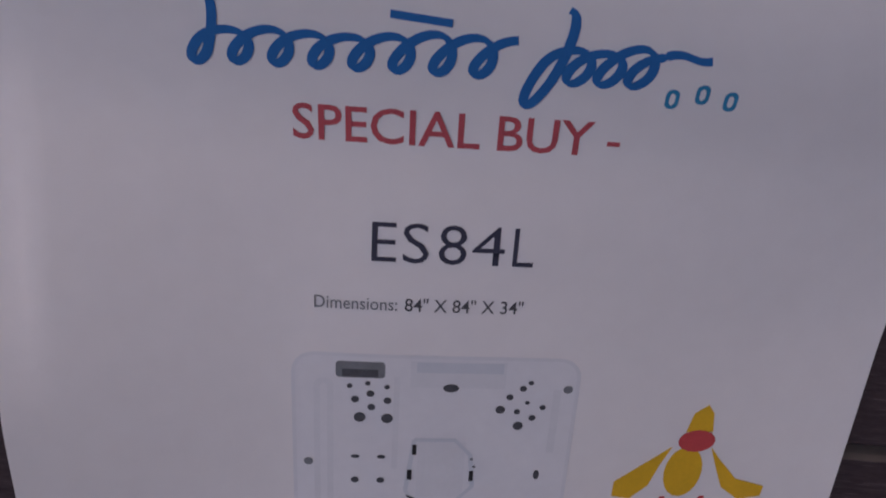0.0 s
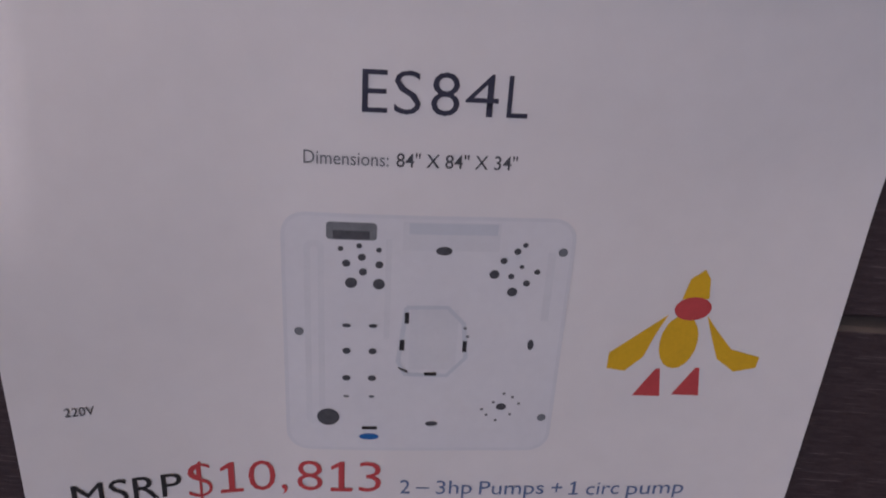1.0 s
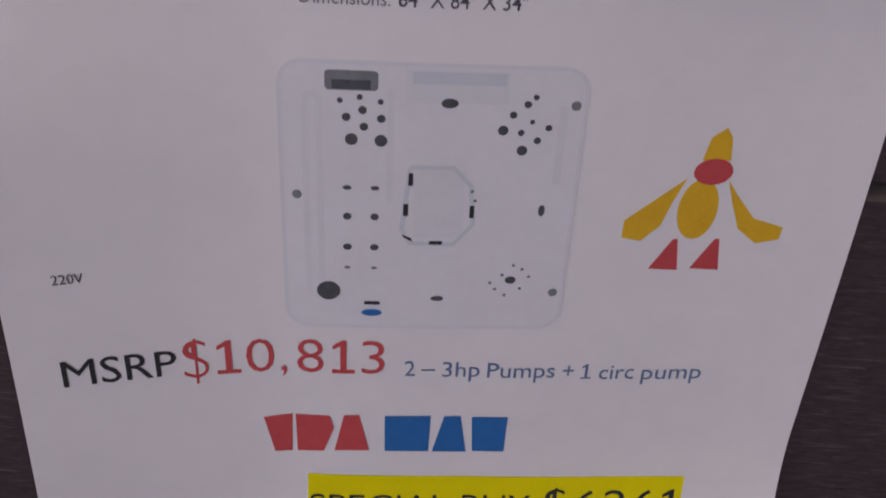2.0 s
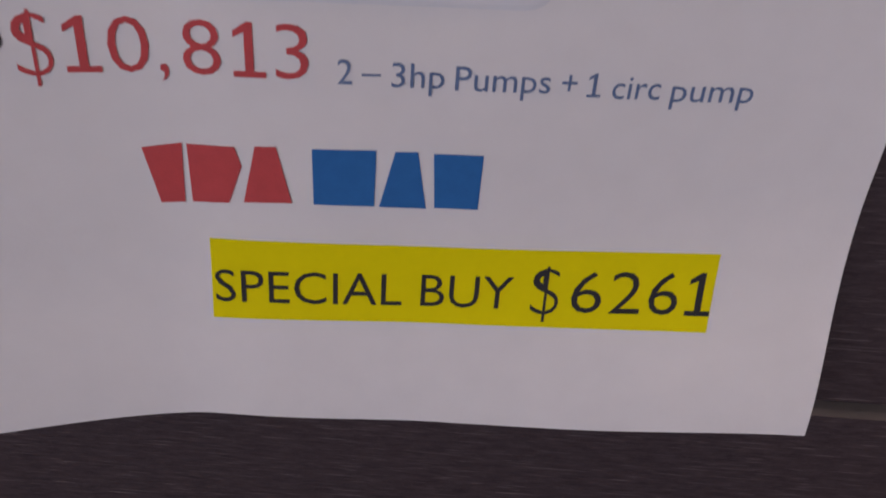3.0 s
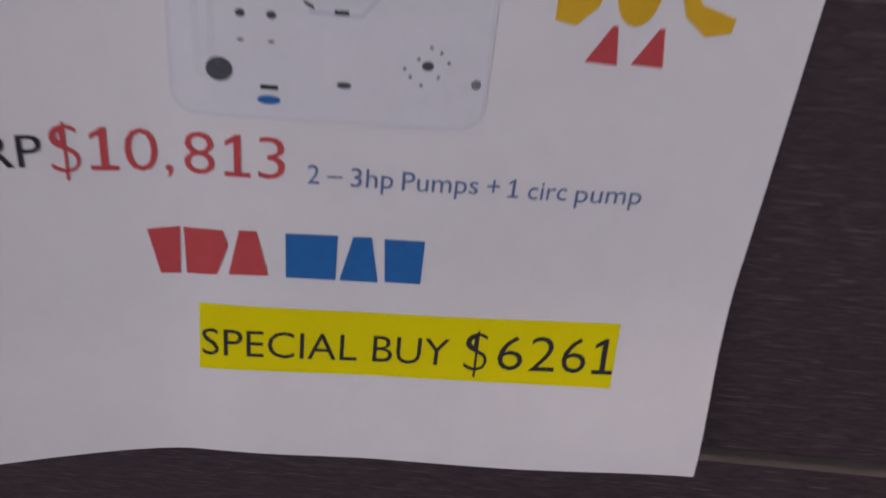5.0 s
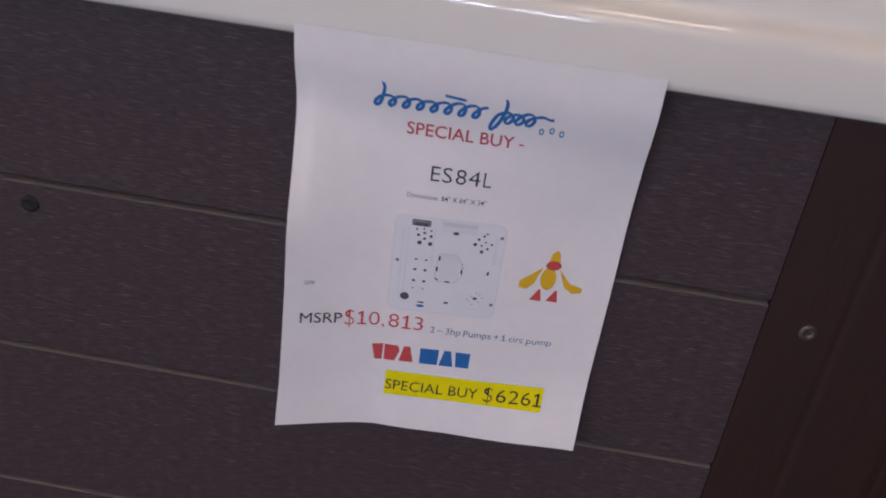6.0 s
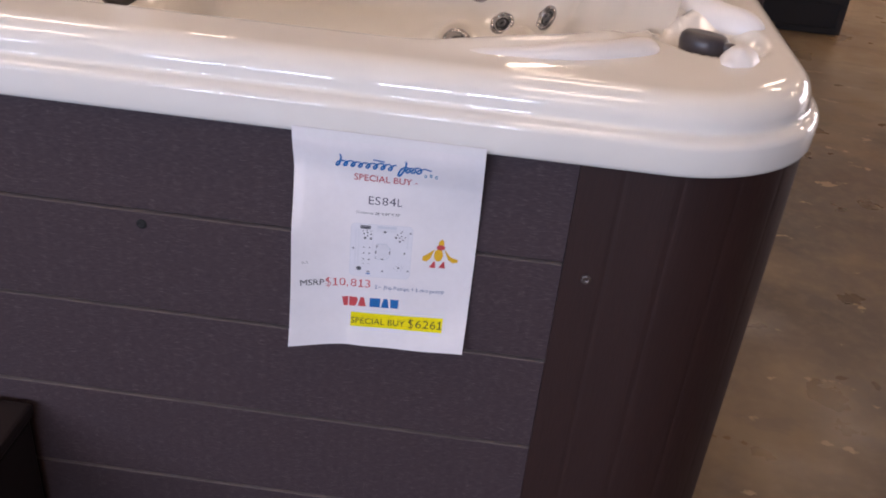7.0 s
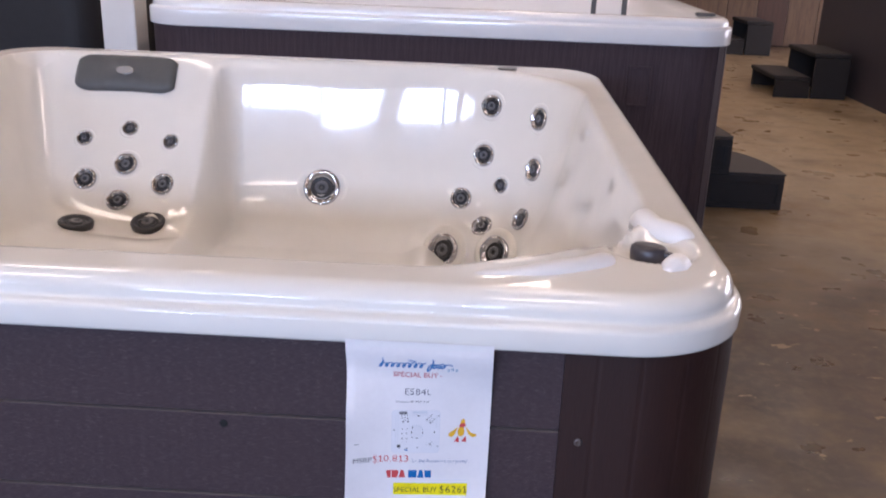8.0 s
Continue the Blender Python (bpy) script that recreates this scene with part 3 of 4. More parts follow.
def corner_panel(x_edge, side):
    """A rounded corner panel with upright grooves: an outer and an inner line, drawn up from the floor."""
    cx, cy = SKX - SKR, SKY + SKR
    line = []  # x, y, outward normal, along
    n = 40
    flat = cx - x_edge
    for k in range(n):
        line.append((x_edge + flat * k / n, SKY, 0.0, -1.0, flat * k / n))
    arc = SKR * math.pi / 2
    m = 90
    for k in range(m):
        t = radians(-90 + 90 * k / m)
        line.append((cx + SKR * math.cos(t), cy + SKR * math.sin(t), math.cos(t), math.sin(t), flat + arc * k / m))
    for k in range(40):
        line.append((SKX, cy + 0.30 * k / 39, 1.0, 0.0, flat + arc + 0.30 * k / 39))
    outer, inner = [], []
    for x, y, nx, ny, along in line:
        cut = 0.0
        for g in GROOVES:
            cut = max(cut, 0.0005 * max(0.0, 1 - abs(along - g) / 0.0050))
        outer.append((x - nx * cut, y - ny * cut))
        inner.append((x - nx * 0.012, y - ny * 0.012))
    prof = outer + inner[::-1]
    if side < 0:
        prof = [(2 * CX - x, y) for x, y in prof]
    bm = bmesh.new()
    rows = loft(bm, [[(x, y, z) for x, y in prof] for z in (0.02, 0.752)])
    bm.faces.new(rows[0])
    bm.faces.new(rows[1])
    return bm


GROOVES = (0.050, 0.115, 0.185, 0.255, 0.325, 0.395, 0.465, 0.535)
part("corner_panel", corner_panel(0.3242, 1), CORNER, tub, "rounded dark brown corner panel")
part("corner_panel", corner_panel(0.3242, -1), CORNER, tub, "rounded dark brown corner panel")
# plain side panels
part("side_panel", box(SKX - 0.012, SKX, SKY + SKR + 0.302, SY1 - 0.20, 0.02, 0.752, 0.002), CORNER, tub)
part("side_panel", box(SX0, SX0 + 0.012, SKY + SKR + 0.302, SY1 - 0.20, 0.02, 0.752, 0.002), CORNER, tub)
SEAMS = [0.752, 0.6075, 0.4625, 0.3165, 0.1705, 0.02]
for hi, lo in zip(SEAMS, SEAMS[1:]):
    bm = bmesh.new()
    x0, x1 = -1.291, 0.3235
    top = hi - (0.0032 if hi < 0.75 else 0)
    # a plank with a chamfered upper edge, coloured paler as if catching light
    prof = [(0.012, lo), (0.0018, lo), (0.0, lo + 0.0018), (0.0, top - 0.0008), (0.0022, top), (0.012, top + 0.0012)]
    loft(bm, [[(x, y, z) for y, z in prof] for x in (x0, x1)])
    bm.faces.ensure_lookup_table()
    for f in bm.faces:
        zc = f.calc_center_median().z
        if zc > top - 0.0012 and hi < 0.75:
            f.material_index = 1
    for xx in (x0, x1):
        vs = [v for v in bm.verts if abs(v.co.x - xx) < 1e-6]
        bm.faces.new(vs)
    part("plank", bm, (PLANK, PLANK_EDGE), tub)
for name, x, z, y, mat in (("screw", -0.185, 0.588, 0.0, SCREW_DARK), ("screw", 0.354, 0.589, 0.0, STEEL)):
    bm = lathe([(0.0066, 0), (0.0064, 0.0012), (0.0040, 0.0018), (0.0018, 0.0012)], 14)
    bmesh.ops.transform(bm, matrix=Matrix.Translation((x, y, z)) @ pose(0, 0, 0, 90), verts=bm.verts[:])
    part(name, bm, mat, tub)
bm = bmesh.new()
loft(bm, [[(x, y, z) for x, y in rounded_outline(CX, CY, sa - 0.03, sb - 0.03, SKR, 2, 8)] for z in (0.0, 0.035)])
part("base_pan", bm, BLACK, tub, "black base pan on the floor")

# ---------- the price sheet ----------
def sheet_y(x, z):
    side = ease((x - 0.105) / 0.125)
    y = -0.0180 + 0.0125 * side * ease((0.73 - z) / 0.09)
    y -= 0.003 * ease((0.51 - z) / 0.045) + 0.011 * side * ease((0.53 - z) / 0.065)
    y -= 0.0035 * ease((0.745 - z) / 0.13) * ease((0.130 - x) / 0.055)
    if x < 0.076:
        y -= 0.0190 * ease((0.745 - z) / 0.13) * ((0.076 - x) / 0.0702) ** 1.35
    top = ease((z - 0.69) / 0.05)
    y += (-0.0275 - y) * top
    # crease down the upper left margin
    y += 0.004 * ease((0.019 - x) / 0.008) * ease((z - 0.62) / 0.05) * (1 - top)
    return y


PX0, PX1, PZ0, PZ1 = 0.0058, 0.2190, 0.4670, 0.7535
sheet = thing("price_sheet", ((PX0 + PX1) / 2, -0.028, PZ1), "white letter-size price sheet taped to the tub's lip", "sign")
bm = bmesh.new()
NX, NZ = 60, 80
grids = []
for back in (0, 1):
    g = []
    for i in range(NX + 1):
        col = []
        for j in range(NZ + 1):
            x = PX0 + (PX1 - PX0) * i / NX
            z = PZ0 + (PZ1 - PZ0) * j / NZ
            x += 0.0012 * math.sin(math.pi * j / NZ) * (i / NX) + 0.0026 * math.sin(math.pi * j / NZ) * (1 - i / NX)
            z += (0.0020 * ease((i / NX - 0.72) / 0.28) - 0.0012 * math.sin(math.pi * i / NX)) * (1 - j / NZ)
            z += (0.0009 * math.exp(-((x - 0.075) / 0.02) ** 2) - 0.0015 * ease((0.06 - x) / 0.05)) * (1 - j / NZ) ** 4
            col.append(bm.verts.new((x, sheet_y(x, z) + 0.0004 * back, z)))
        g.append(col)
    for i in range(NX):
        for j in range(NZ):
            bm.faces.new((g[i][j], g[i + 1][j], g[i + 1][j + 1], g[i][j + 1]))
    grids.append(g)
a, b = grids
for i in range(NX):
    for j in (0, NZ):
        bm.faces.new((a[i][j], a[i + 1][j], b[i + 1][j], b[i][j]))
for j in range(NZ):
    for i in (0, NX):
        bm.faces.new((a[i][j], a[i][j + 1], b[i][j + 1], b[i][j]))
bm.faces.ensure_lookup_table()
for f in bm.faces[-2 * (NX + NZ):]:
    for e in f.edges:
        e.smooth = False
part("paper", bm, PAPER, sheet, "white office paper with curled lower corner", smooth=True)


def lay(bm, lift):
    """Cut a flat print, drawn in x and z, into strips and lay it on the sheet."""
    xs, zs = [v.co.x for v in bm.verts], [v.co.z for v in bm.verts]
    for axis, lo, hi, step in ((0, min(xs), max(xs), 0.004), (2, min(zs), max(zs), 0.006)):
        k = math.ceil(lo / step)
        while k * step < hi:
            co = Vector((0, 0, 0))
            co[axis] = k * step
            no = Vector((0, 0, 0))
            no[axis] = 1
            bmesh.ops.bisect_plane(bm, geom=bm.verts[:] + bm.edges[:] + bm.faces[:], plane_co=co, plane_no=no)
            k += 1
    for v in bm.verts:
        v.co.y = sheet_y(v.co.x, v.co.z) - lift
    return bm


def letters(body, x0, x1, base, cap, mat, slant=0.0, weight=0.0, lift=0.0003, name="printed_line"):
    cu = bpy.data.curves.new(name, "FONT")
    cu.body, cu.shear, cu.offset, cu.resolution_u = body, slant, weight, 3
    ob = new("type", cu)
    me = bpy.data.meshes.new_from_object(ob.evaluated_get(bpy.context.evaluated_depsgraph_get()))
    bpy.data.objects.remove(ob)
    ref = bpy.data.curves.new("ref", "FONT")
    ref.body = "E"
    ob = new("type", ref)
    tall = max(v.co.y for v in bpy.data.meshes.new_from_object(ob.evaluated_get(bpy.context.evaluated_depsgraph_get())).vertices)
    bpy.data.objects.remove(ob)
    bm = bmesh.new()
    bm.from_mesh(me)
    lo, hi = min(v.co.x for v in bm.verts), max(v.co.x for v in bm.verts)
    for v in bm.verts:
        v.co = Vector((x0 + (v.co.x - lo) / (hi - lo) * (x1 - x0), 0, base + v.co.y / tall * cap))
    return part(name, lay(bm, lift), mat, sheet)


def patch(points, mat, name="printed_shape", lift=0.0003):
    bm = bmesh.new()
    for pts in points:
        bm.faces.new([bm.verts.new((x, 0, z)) for x, z in pts])
    bmesh.ops.remove_doubles(bm, verts=bm.verts[:], dist=1e-6)
    return part(name, lay(bm, lift), mat, sheet)


def disc(x, z, rx, rz=None, n=12):
    rz = rz or rx
    return [(x + rx * math.cos(2 * math.pi * k / n), z + rz * math.sin(2 * math.pi * k / n)) for k in range(n)]


def quad(x0, z0, x1, z1):
    return [(x0, z0), (x1, z0), (x1, z1), (x0, z1)]


def ring_poly(x0, z0, x1, z1, r, w):
    o = rounded_outline((x0 + x1) / 2, (z0 + z1) / 2, (x1 - x0) / 2, (z1 - z0) / 2, r, 6, 5)
    i = rounded_outline((x0 + x1) / 2, (z0 + z1) / 2, (x1 - x0) / 2 - w, (z1 - z0) / 2 - w, max(r - w, 0.001), 6, 5)
    return [[o[k], o[(k + 1) % len(o)], i[(k + 1) % len(o)], i[k]] for k in range(len(o))]


def ribbon(points, width):
    """A brushed stroke along points in x and z: one strip of four-sided pieces."""
    left, right = [], []
    for n, p in enumerate(points):
        o, q = points[max(0, n - 1)], points[min(len(points) - 1, n + 1)]
        dx, dz = q[0] - o[0], q[1] - o[1]
        ln = math.hypot(dx, dz) or 1
        w = width(dx / ln, dz / ln)
        left.append((p[0] - dz / ln * w, p[1] + dx / ln * w))
        right.append((p[0] + dz / ln * w, p[1] - dx / ln * w))
    return [[left[k], right[k], right[k + 1], left[k + 1]] for k in range(len(points) - 1)]


patch([quad(0.0200, 0.7432, 0.2172, 0.7526)], TAPE, "tape", 0.0005)


# brand mark: plain slanted brush loops with three drops, no letters
def loops(x0, x1, count, tall, low, seed):
    pts = []
    rnd = random.Random(seed)
    gain = [0.8 + 0.5 * rnd.random() for _ in range(count + 2)]
    gain[0] = tall
    n = count * 26
    for k in range(n + 1):
        u = k / n
        c = u * count
        g = gain[int(c)] + (gain[int(c) + 1] - gain[int(c)]) * ease(c - int(c))
        h = math.cos(2 * math.pi * c)
        z = 0.7142 + 0.0038 * h * (g if h > 0 else low if c < 0.8 else 1.0) + 0.0006 * u
        x = x0 + (x1 - x0) * u + 0.0034 * math.sin(2 * math.pi * c) + 0.45 * (z - 0.7142)
        pts.append((x, z))
    return pts


pen = lambda dx, dz: 0.00062 + 0.00050 * abs(0.6 * dx + 0.8 * dz)
patch(ribbon(loops(0.0535, 0.1200, 8, 3.0, 1.1, 4), pen), INK_BLUE, "brand_mark")
patch(ribbon([(0.0965 + 0.0125 * k / 12, 0.7232 - 0.0012 * k / 12) for k in range(13)], pen), INK_BLUE, "brand_mark", 0.00034)
tail = loops(0.1262, 0.1510, 4, 3.2, 2.5, 9)
tail += [(0.1515 + 0.0098 * k / 12, tail[-1][1] + (0.7182 - tail[-1][1]) * k / 12 + 0.0007 * math.sin(k / 2.2)) for k in range(13)]
patch(ribbon(tail, pen), INK_BLUE, "brand_mark", 0.00034)
for x, z in ((0.1552, 0.7085), (0.1612, 0.7100), (0.1672, 0.7088)):
    patch(ring_poly(x - 0.0014, z - 0.0023, x + 0.0014, z + 0.0023, 0.0013, 0.0008), INK_CYAN, "brand_drop")

for word, x0, x1 in (("SPECIAL", 0.0753, 0.1161), ("BUY", 0.1199, 0.1405)):
    letters(word, x0, x1, 0.6937, 0.0081, INK_RED_SOFT, weight=0.008)
patch([quad(0.1436, 0.6962, 0.1464, 0.6973)], INK_RED_SOFT, "printed_dash")
for word, x0, x1 in (("E", 0.0931, 0.0988), ("S", 0.1003, 0.1063), ("8", 0.1086, 0.1150), ("4", 0.1163, 0.1238), ("L", 0.1258, 0.1306)):
    letters(word, x0, x1, 0.6648, 0.0101, INK_NAVY, weight=-0.006, name="printed_figure")
letters("Dimensions:", 0.0798, 0.0995, 0.6519, 0.0033, INK_MID)
letters("84\" X 84\" X 34\"", 0.1013, 0.1295, 0.6519, 0.0034, INK_DARK, weight=0.002)
letters("220V", 0.0203, 0.0272, 0.5835, 0.0027, INK_DARK)
letters("MSRP", 0.0187, 0.0457, 0.5526, 0.0081, INK_BLACK)


def figure_one(x, base, cap, ink, lift):
    """The figure 1 with a flag and a foot."""
    w = cap * 0.075
    patch([[(x - w, base), (x + w, base), (x + w, base + cap), (x - w * 0.4, base + cap), (x - cap * 0.26, base + cap * 0.84), (x - cap * 0.26, base + cap * 0.72), (x - w, base + cap * 0.82)]], ink, "printed_figure", lift)
    patch([quad(x - cap * 0.28, base, x + cap * 0.28, base + w * 1.5)], ink, "printed_figure", lift + 0.00002)


def price(spots, base, cap, ink, lift=0.0003):
    for sign, x0, x1 in spots:
        if sign == "1":
            figure_one((x0 + x1) / 2, base, cap, ink, lift)
        else:
            tall = 1.2 if sign == "$" else 1.0
            letters(sign, x0, x1, base - 0.07 * cap * (tall > 1), cap * tall, ink, weight=-0.008 * tall ** 5, lift=lift, name="printed_figure")


for word, x0, x1, base in (("2", 0.1054, 0.1082, 0.5512), ("3hp", 0.1157, 0.1259, 0.5509), ("Pumps", 0.1280, 0.1467, 0.5506), ("+", 0.1489, 0.1520, 0.5503), ("circ", 0.1592, 0.1690, 0.5497), ("pump", 0.1713, 0.1884, 0.5493)):
    letters(word, x0, x1, base, 0.0050, INK_STEEL)
patch([quad(0.1100, 0.5530, 0.1137, 0.5535)], INK_STEEL, "printed_dash")
figure_one(0.1555, 0.5500, 0.0050, INK_STEEL, 0.0003)
price((("$", 0.0474, 0.0536), ("1", 0.0557, 0.0617), ("0", 0.0632, 0.0705), (",", 0.0721, 0.0737), ("8", 0.0765, 0.0836), ("1", 0.0858, 0.0920), ("3", 0.0938, 0.1000)), 0.5518, 0.0109, INK_RED)
patch([[(0.0780, 0.4943), (0.1904, 0.4942), (0.1904, 0.5132), (0.0784, 0.5148)]], INK_YELLOW, "highlighter_bar", 0.00025)
for word, x0, x1 in (("SPECIAL", 0.0789, 0.1197), ("BUY", 0.1239, 0.1444)):
    letters(word, x0, x1, 0.4988, 0.0082, INK_BLACK, weight=-0.004, lift=0.0005)
price((("$", 0.1487, 0.1550), ("6", 0.1578, 0.1648), ("2", 0.1667, 0.1738), ("6", 0.1756, 0.1824), ("1", 0.1844, 0.1902)), 0.4983, 0.0104, INK_BLACK, 0.0005)


# second brand mark: three red and three blue plain blocks
for pts, ink in (([(0.0694, 0.5233), (0.0742, 0.5235), (0.0746, 0.5371), (0.0668, 0.5360)], INK_RED), ([(0.0757, 0.5236), (0.0832, 0.5238), (0.0862, 0.5325), (0.0850, 0.5368), (0.0755, 0.5369)], INK_RED),
                 ([(0.0862, 0.5241), (0.0961, 0.5243), (0.0932, 0.5372), (0.0890, 0.5371)], INK_RED), ([(0.1005, 0.5241), (0.1130, 0.5240), (0.1132, 0.5371), (0.1003, 0.5370)], INK_BLUE),
                 ([(0.1140, 0.5239), (0.1238, 0.5237), (0.1216, 0.5369), (0.1170, 0.5369)], INK_BLUE), ([(0.1256, 0.5239), (0.1348, 0.5237), (0.1350, 0.5365), (0.1248, 0.5366)], INK_BLUE)):
    patch([pts], ink, "brand_block")

# printed plan of a tub, in pale ink, with its spots
patch([rounded_outline(0.1100, 0.60325, 0.0355, 0.0357, 0.006, 6, 5)], INK_WASH, "plan_wash", 0.00022)
patch(ring_poly(0.0740, 0.5670, 0.1460, 0.6395, 0.006, 0.0010), INK_PALE, "plan_outline")
patch(ring_poly(0.0795, 0.5760, 0.0845, 0.6320, 0.002, 0.0016), INK_PALE, "plan_shade", 0.00028)
for x0, z0, x1, z1, ink in ((0.1035, 0.6300, 0.1272, 0.6378, INK_PALE), (0.0995, 0.6040, 0.1010, 0.6330, INK_PALE), (0.1062, 0.5945, 0.1185, 0.6130, INK_PALE), (0.1395, 0.6100, 0.1415, 0.6300, INK_PALE)):
    patch([quad(x0, z0, x1, z1)], ink, "plan_shade", 0.00028)
patch([quad(0.1062, 0.6135, 0.1150, 0.6139)], INK_PALE2, "plan_shade", 0.00036)
patch([quad(0.1050, 0.6345, 0.1265, 0.6375)], INK_PALE2, "plan_shade", 0.00032)
patch(ribbon([(0.1052, 0.6137), (0.1156, 0.6138), (0.1199, 0.6089), (0.1210, 0.5984), (0.1163, 0.5927), (0.1053, 0.5930), (0.1034, 0.5970), (0.1052, 0.6137)], lambda dx, dz: 0.0006), INK_PALE2, "plan_shade", 0.00040)
for x, z, r in ((0.0885, 0.6301, 0.7), (0.0930, 0.6310, 0.7), (0.0978, 0.6300, 0.7), (0.0899, 0.6261, 1.0), (0.0937, 0.6279, 1.0), (0.0980, 0.6259, 1.0), (0.0940, 0.6238, 1.0), (0.0911, 0.6206, 1.5), (0.0980, 0.6204, 1.5)):
    patch([disc(x, z, r / 1000)], INK_DARK, "plan_spot", 0.00044)
for x, z, r in ((0.1336, 0.6321, 0.7), (0.1318, 0.6303, 0.9), (0.1286, 0.6276, 0.9), (0.1332, 0.6260, 0.6), (0.1372, 0.6246, 0.8), (0.1265, 0.6237, 1.25), (0.1308, 0.6232, 0.8), (0.1348, 0.6213, 0.9), (0.1314, 0.6187, 1.3)):
    patch([disc(x, z, r / 1000)], INK_DARK, "plan_spot", 0.00044)
for k, z in enumerate((0.6080, 0.6002, 0.5916, 0.5856)):
    for x in (0.0901, 0.0968):
        patch([disc(x, z, (1.1, 1.05, 1.1, 0.8)[k] / 1000, (0.6, 0.95, 0.9, 0.4)[k] / 1000)], INK_MID if k == 3 else INK_DARK, "plan_spot", 0.00044)
for x, z, rx, rz in ((0.1137, 0.6301, 2.0, 1.2), (0.1131, 0.5766, 1.7, 0.8), (0.1317, 0.5824, 1.4, 1.1), (0.1377, 0.6027, 0.8, 1.6), (0.0853, 0.5785, 3.0, 2.8)):
    patch([disc(x, z, rx / 1000, rz / 1000, 18)], INK_DARK, "plan_spot", 0.00044)
for x, z in ((0.1431, 0.6302), (0.1431, 0.5787), (0.0780, 0.6057)):
    patch([disc(x, z, 0.0012)], INK_MID, "plan_spot", 0.00044)
for x, z in ((0.1322, 0.5868), (0.1345, 0.5857), (0.1364, 0.5835), (0.1343, 0.5799), (0.1305, 0.5778), (0.1279, 0.5796), (0.1265, 0.5815), (0.1295, 0.5839), (0.1203, 0.6076), (0.1211, 0.6051)):
    patch([disc(x, z, 0.00045)], INK_MID, "plan_spot", 0.00044)
for x, z, rx, rz in ((0.1053, 0.6106, 0.55, 1.65), (0.1043, 0.6023, 0.6, 1.65), (0.1120, 0.5932, 1.6, 0.5), (0.1205, 0.6020, 0.55, 1.7), (0.0964, 0.5750, 2.0, 0.5)):
    patch([quad(x - rx / 1000, z - rz / 1000, x + rx / 1000, z + rz / 1000)], INK_BLACK, "plan_slot", 0.00048)
patch([[(0.1034, 0.5955), (0.1040, 0.5946), (0.1061, 0.5935), (0.1059, 0.5944)]], INK_BLACK, "plan_slot", 0.00048)
patch(ring_poly(0.0850, 0.6325, 0.0972, 0.6372, 0.001, 0.0023), INK_MID, "plan_pillow")
patch([quad(0.0866, 0.6328, 0.0955, 0.6350)], INK_DARK, "plan_pillow", 0.00036)
patch([disc(0.0963, 0.5719, 0.0027, 0.0011)], INK_BLUE, "plan_panel")
# a plain golden mark: an oval between two slanted bars, a red oval above and two red wedges below
patch([disc(0.1774, 0.6030, 0.0052, 0.0085, 20)], INK_GOLD, "printed_mark")
patch([[(0.1760, 0.6165), (0.1832, 0.6165), (0.1824, 0.6225), (0.1806, 0.6252), (0.1772, 0.6225)]], INK_GOLD, "printed_mark", 0.00034)
patch([[(0.1732, 0.6117), (0.1693, 0.6085), (0.1590, 0.6000), (0.1590, 0.5950), (0.1640, 0.5940), (0.1685, 0.5985), (0.1705, 0.6050)]], INK_GOLD, "printed_mark")
patch([[(0.1838, 0.6112), (0.1870, 0.6070), (0.1925, 0.6005), (0.2008, 0.5980), (0.2005, 0.5945), (0.1945, 0.5932), (0.1890, 0.5975), (0.1860, 0.6050)]], INK_GOLD, "printed_mark")
patch([disc(0.1794, 0.6135, 0.0050, 0.0036, 16)], INK_RED, "printed_mark", 0.00040)
for x in (0.1716, 0.1826):
    patch([[(x - 0.0042, 0.5857), (x + 0.0036, 0.5852), (x + 0.0022, 0.5945), (x + 0.0010, 0.5945)]], INK_RED, "printed_mark", 0.00026)

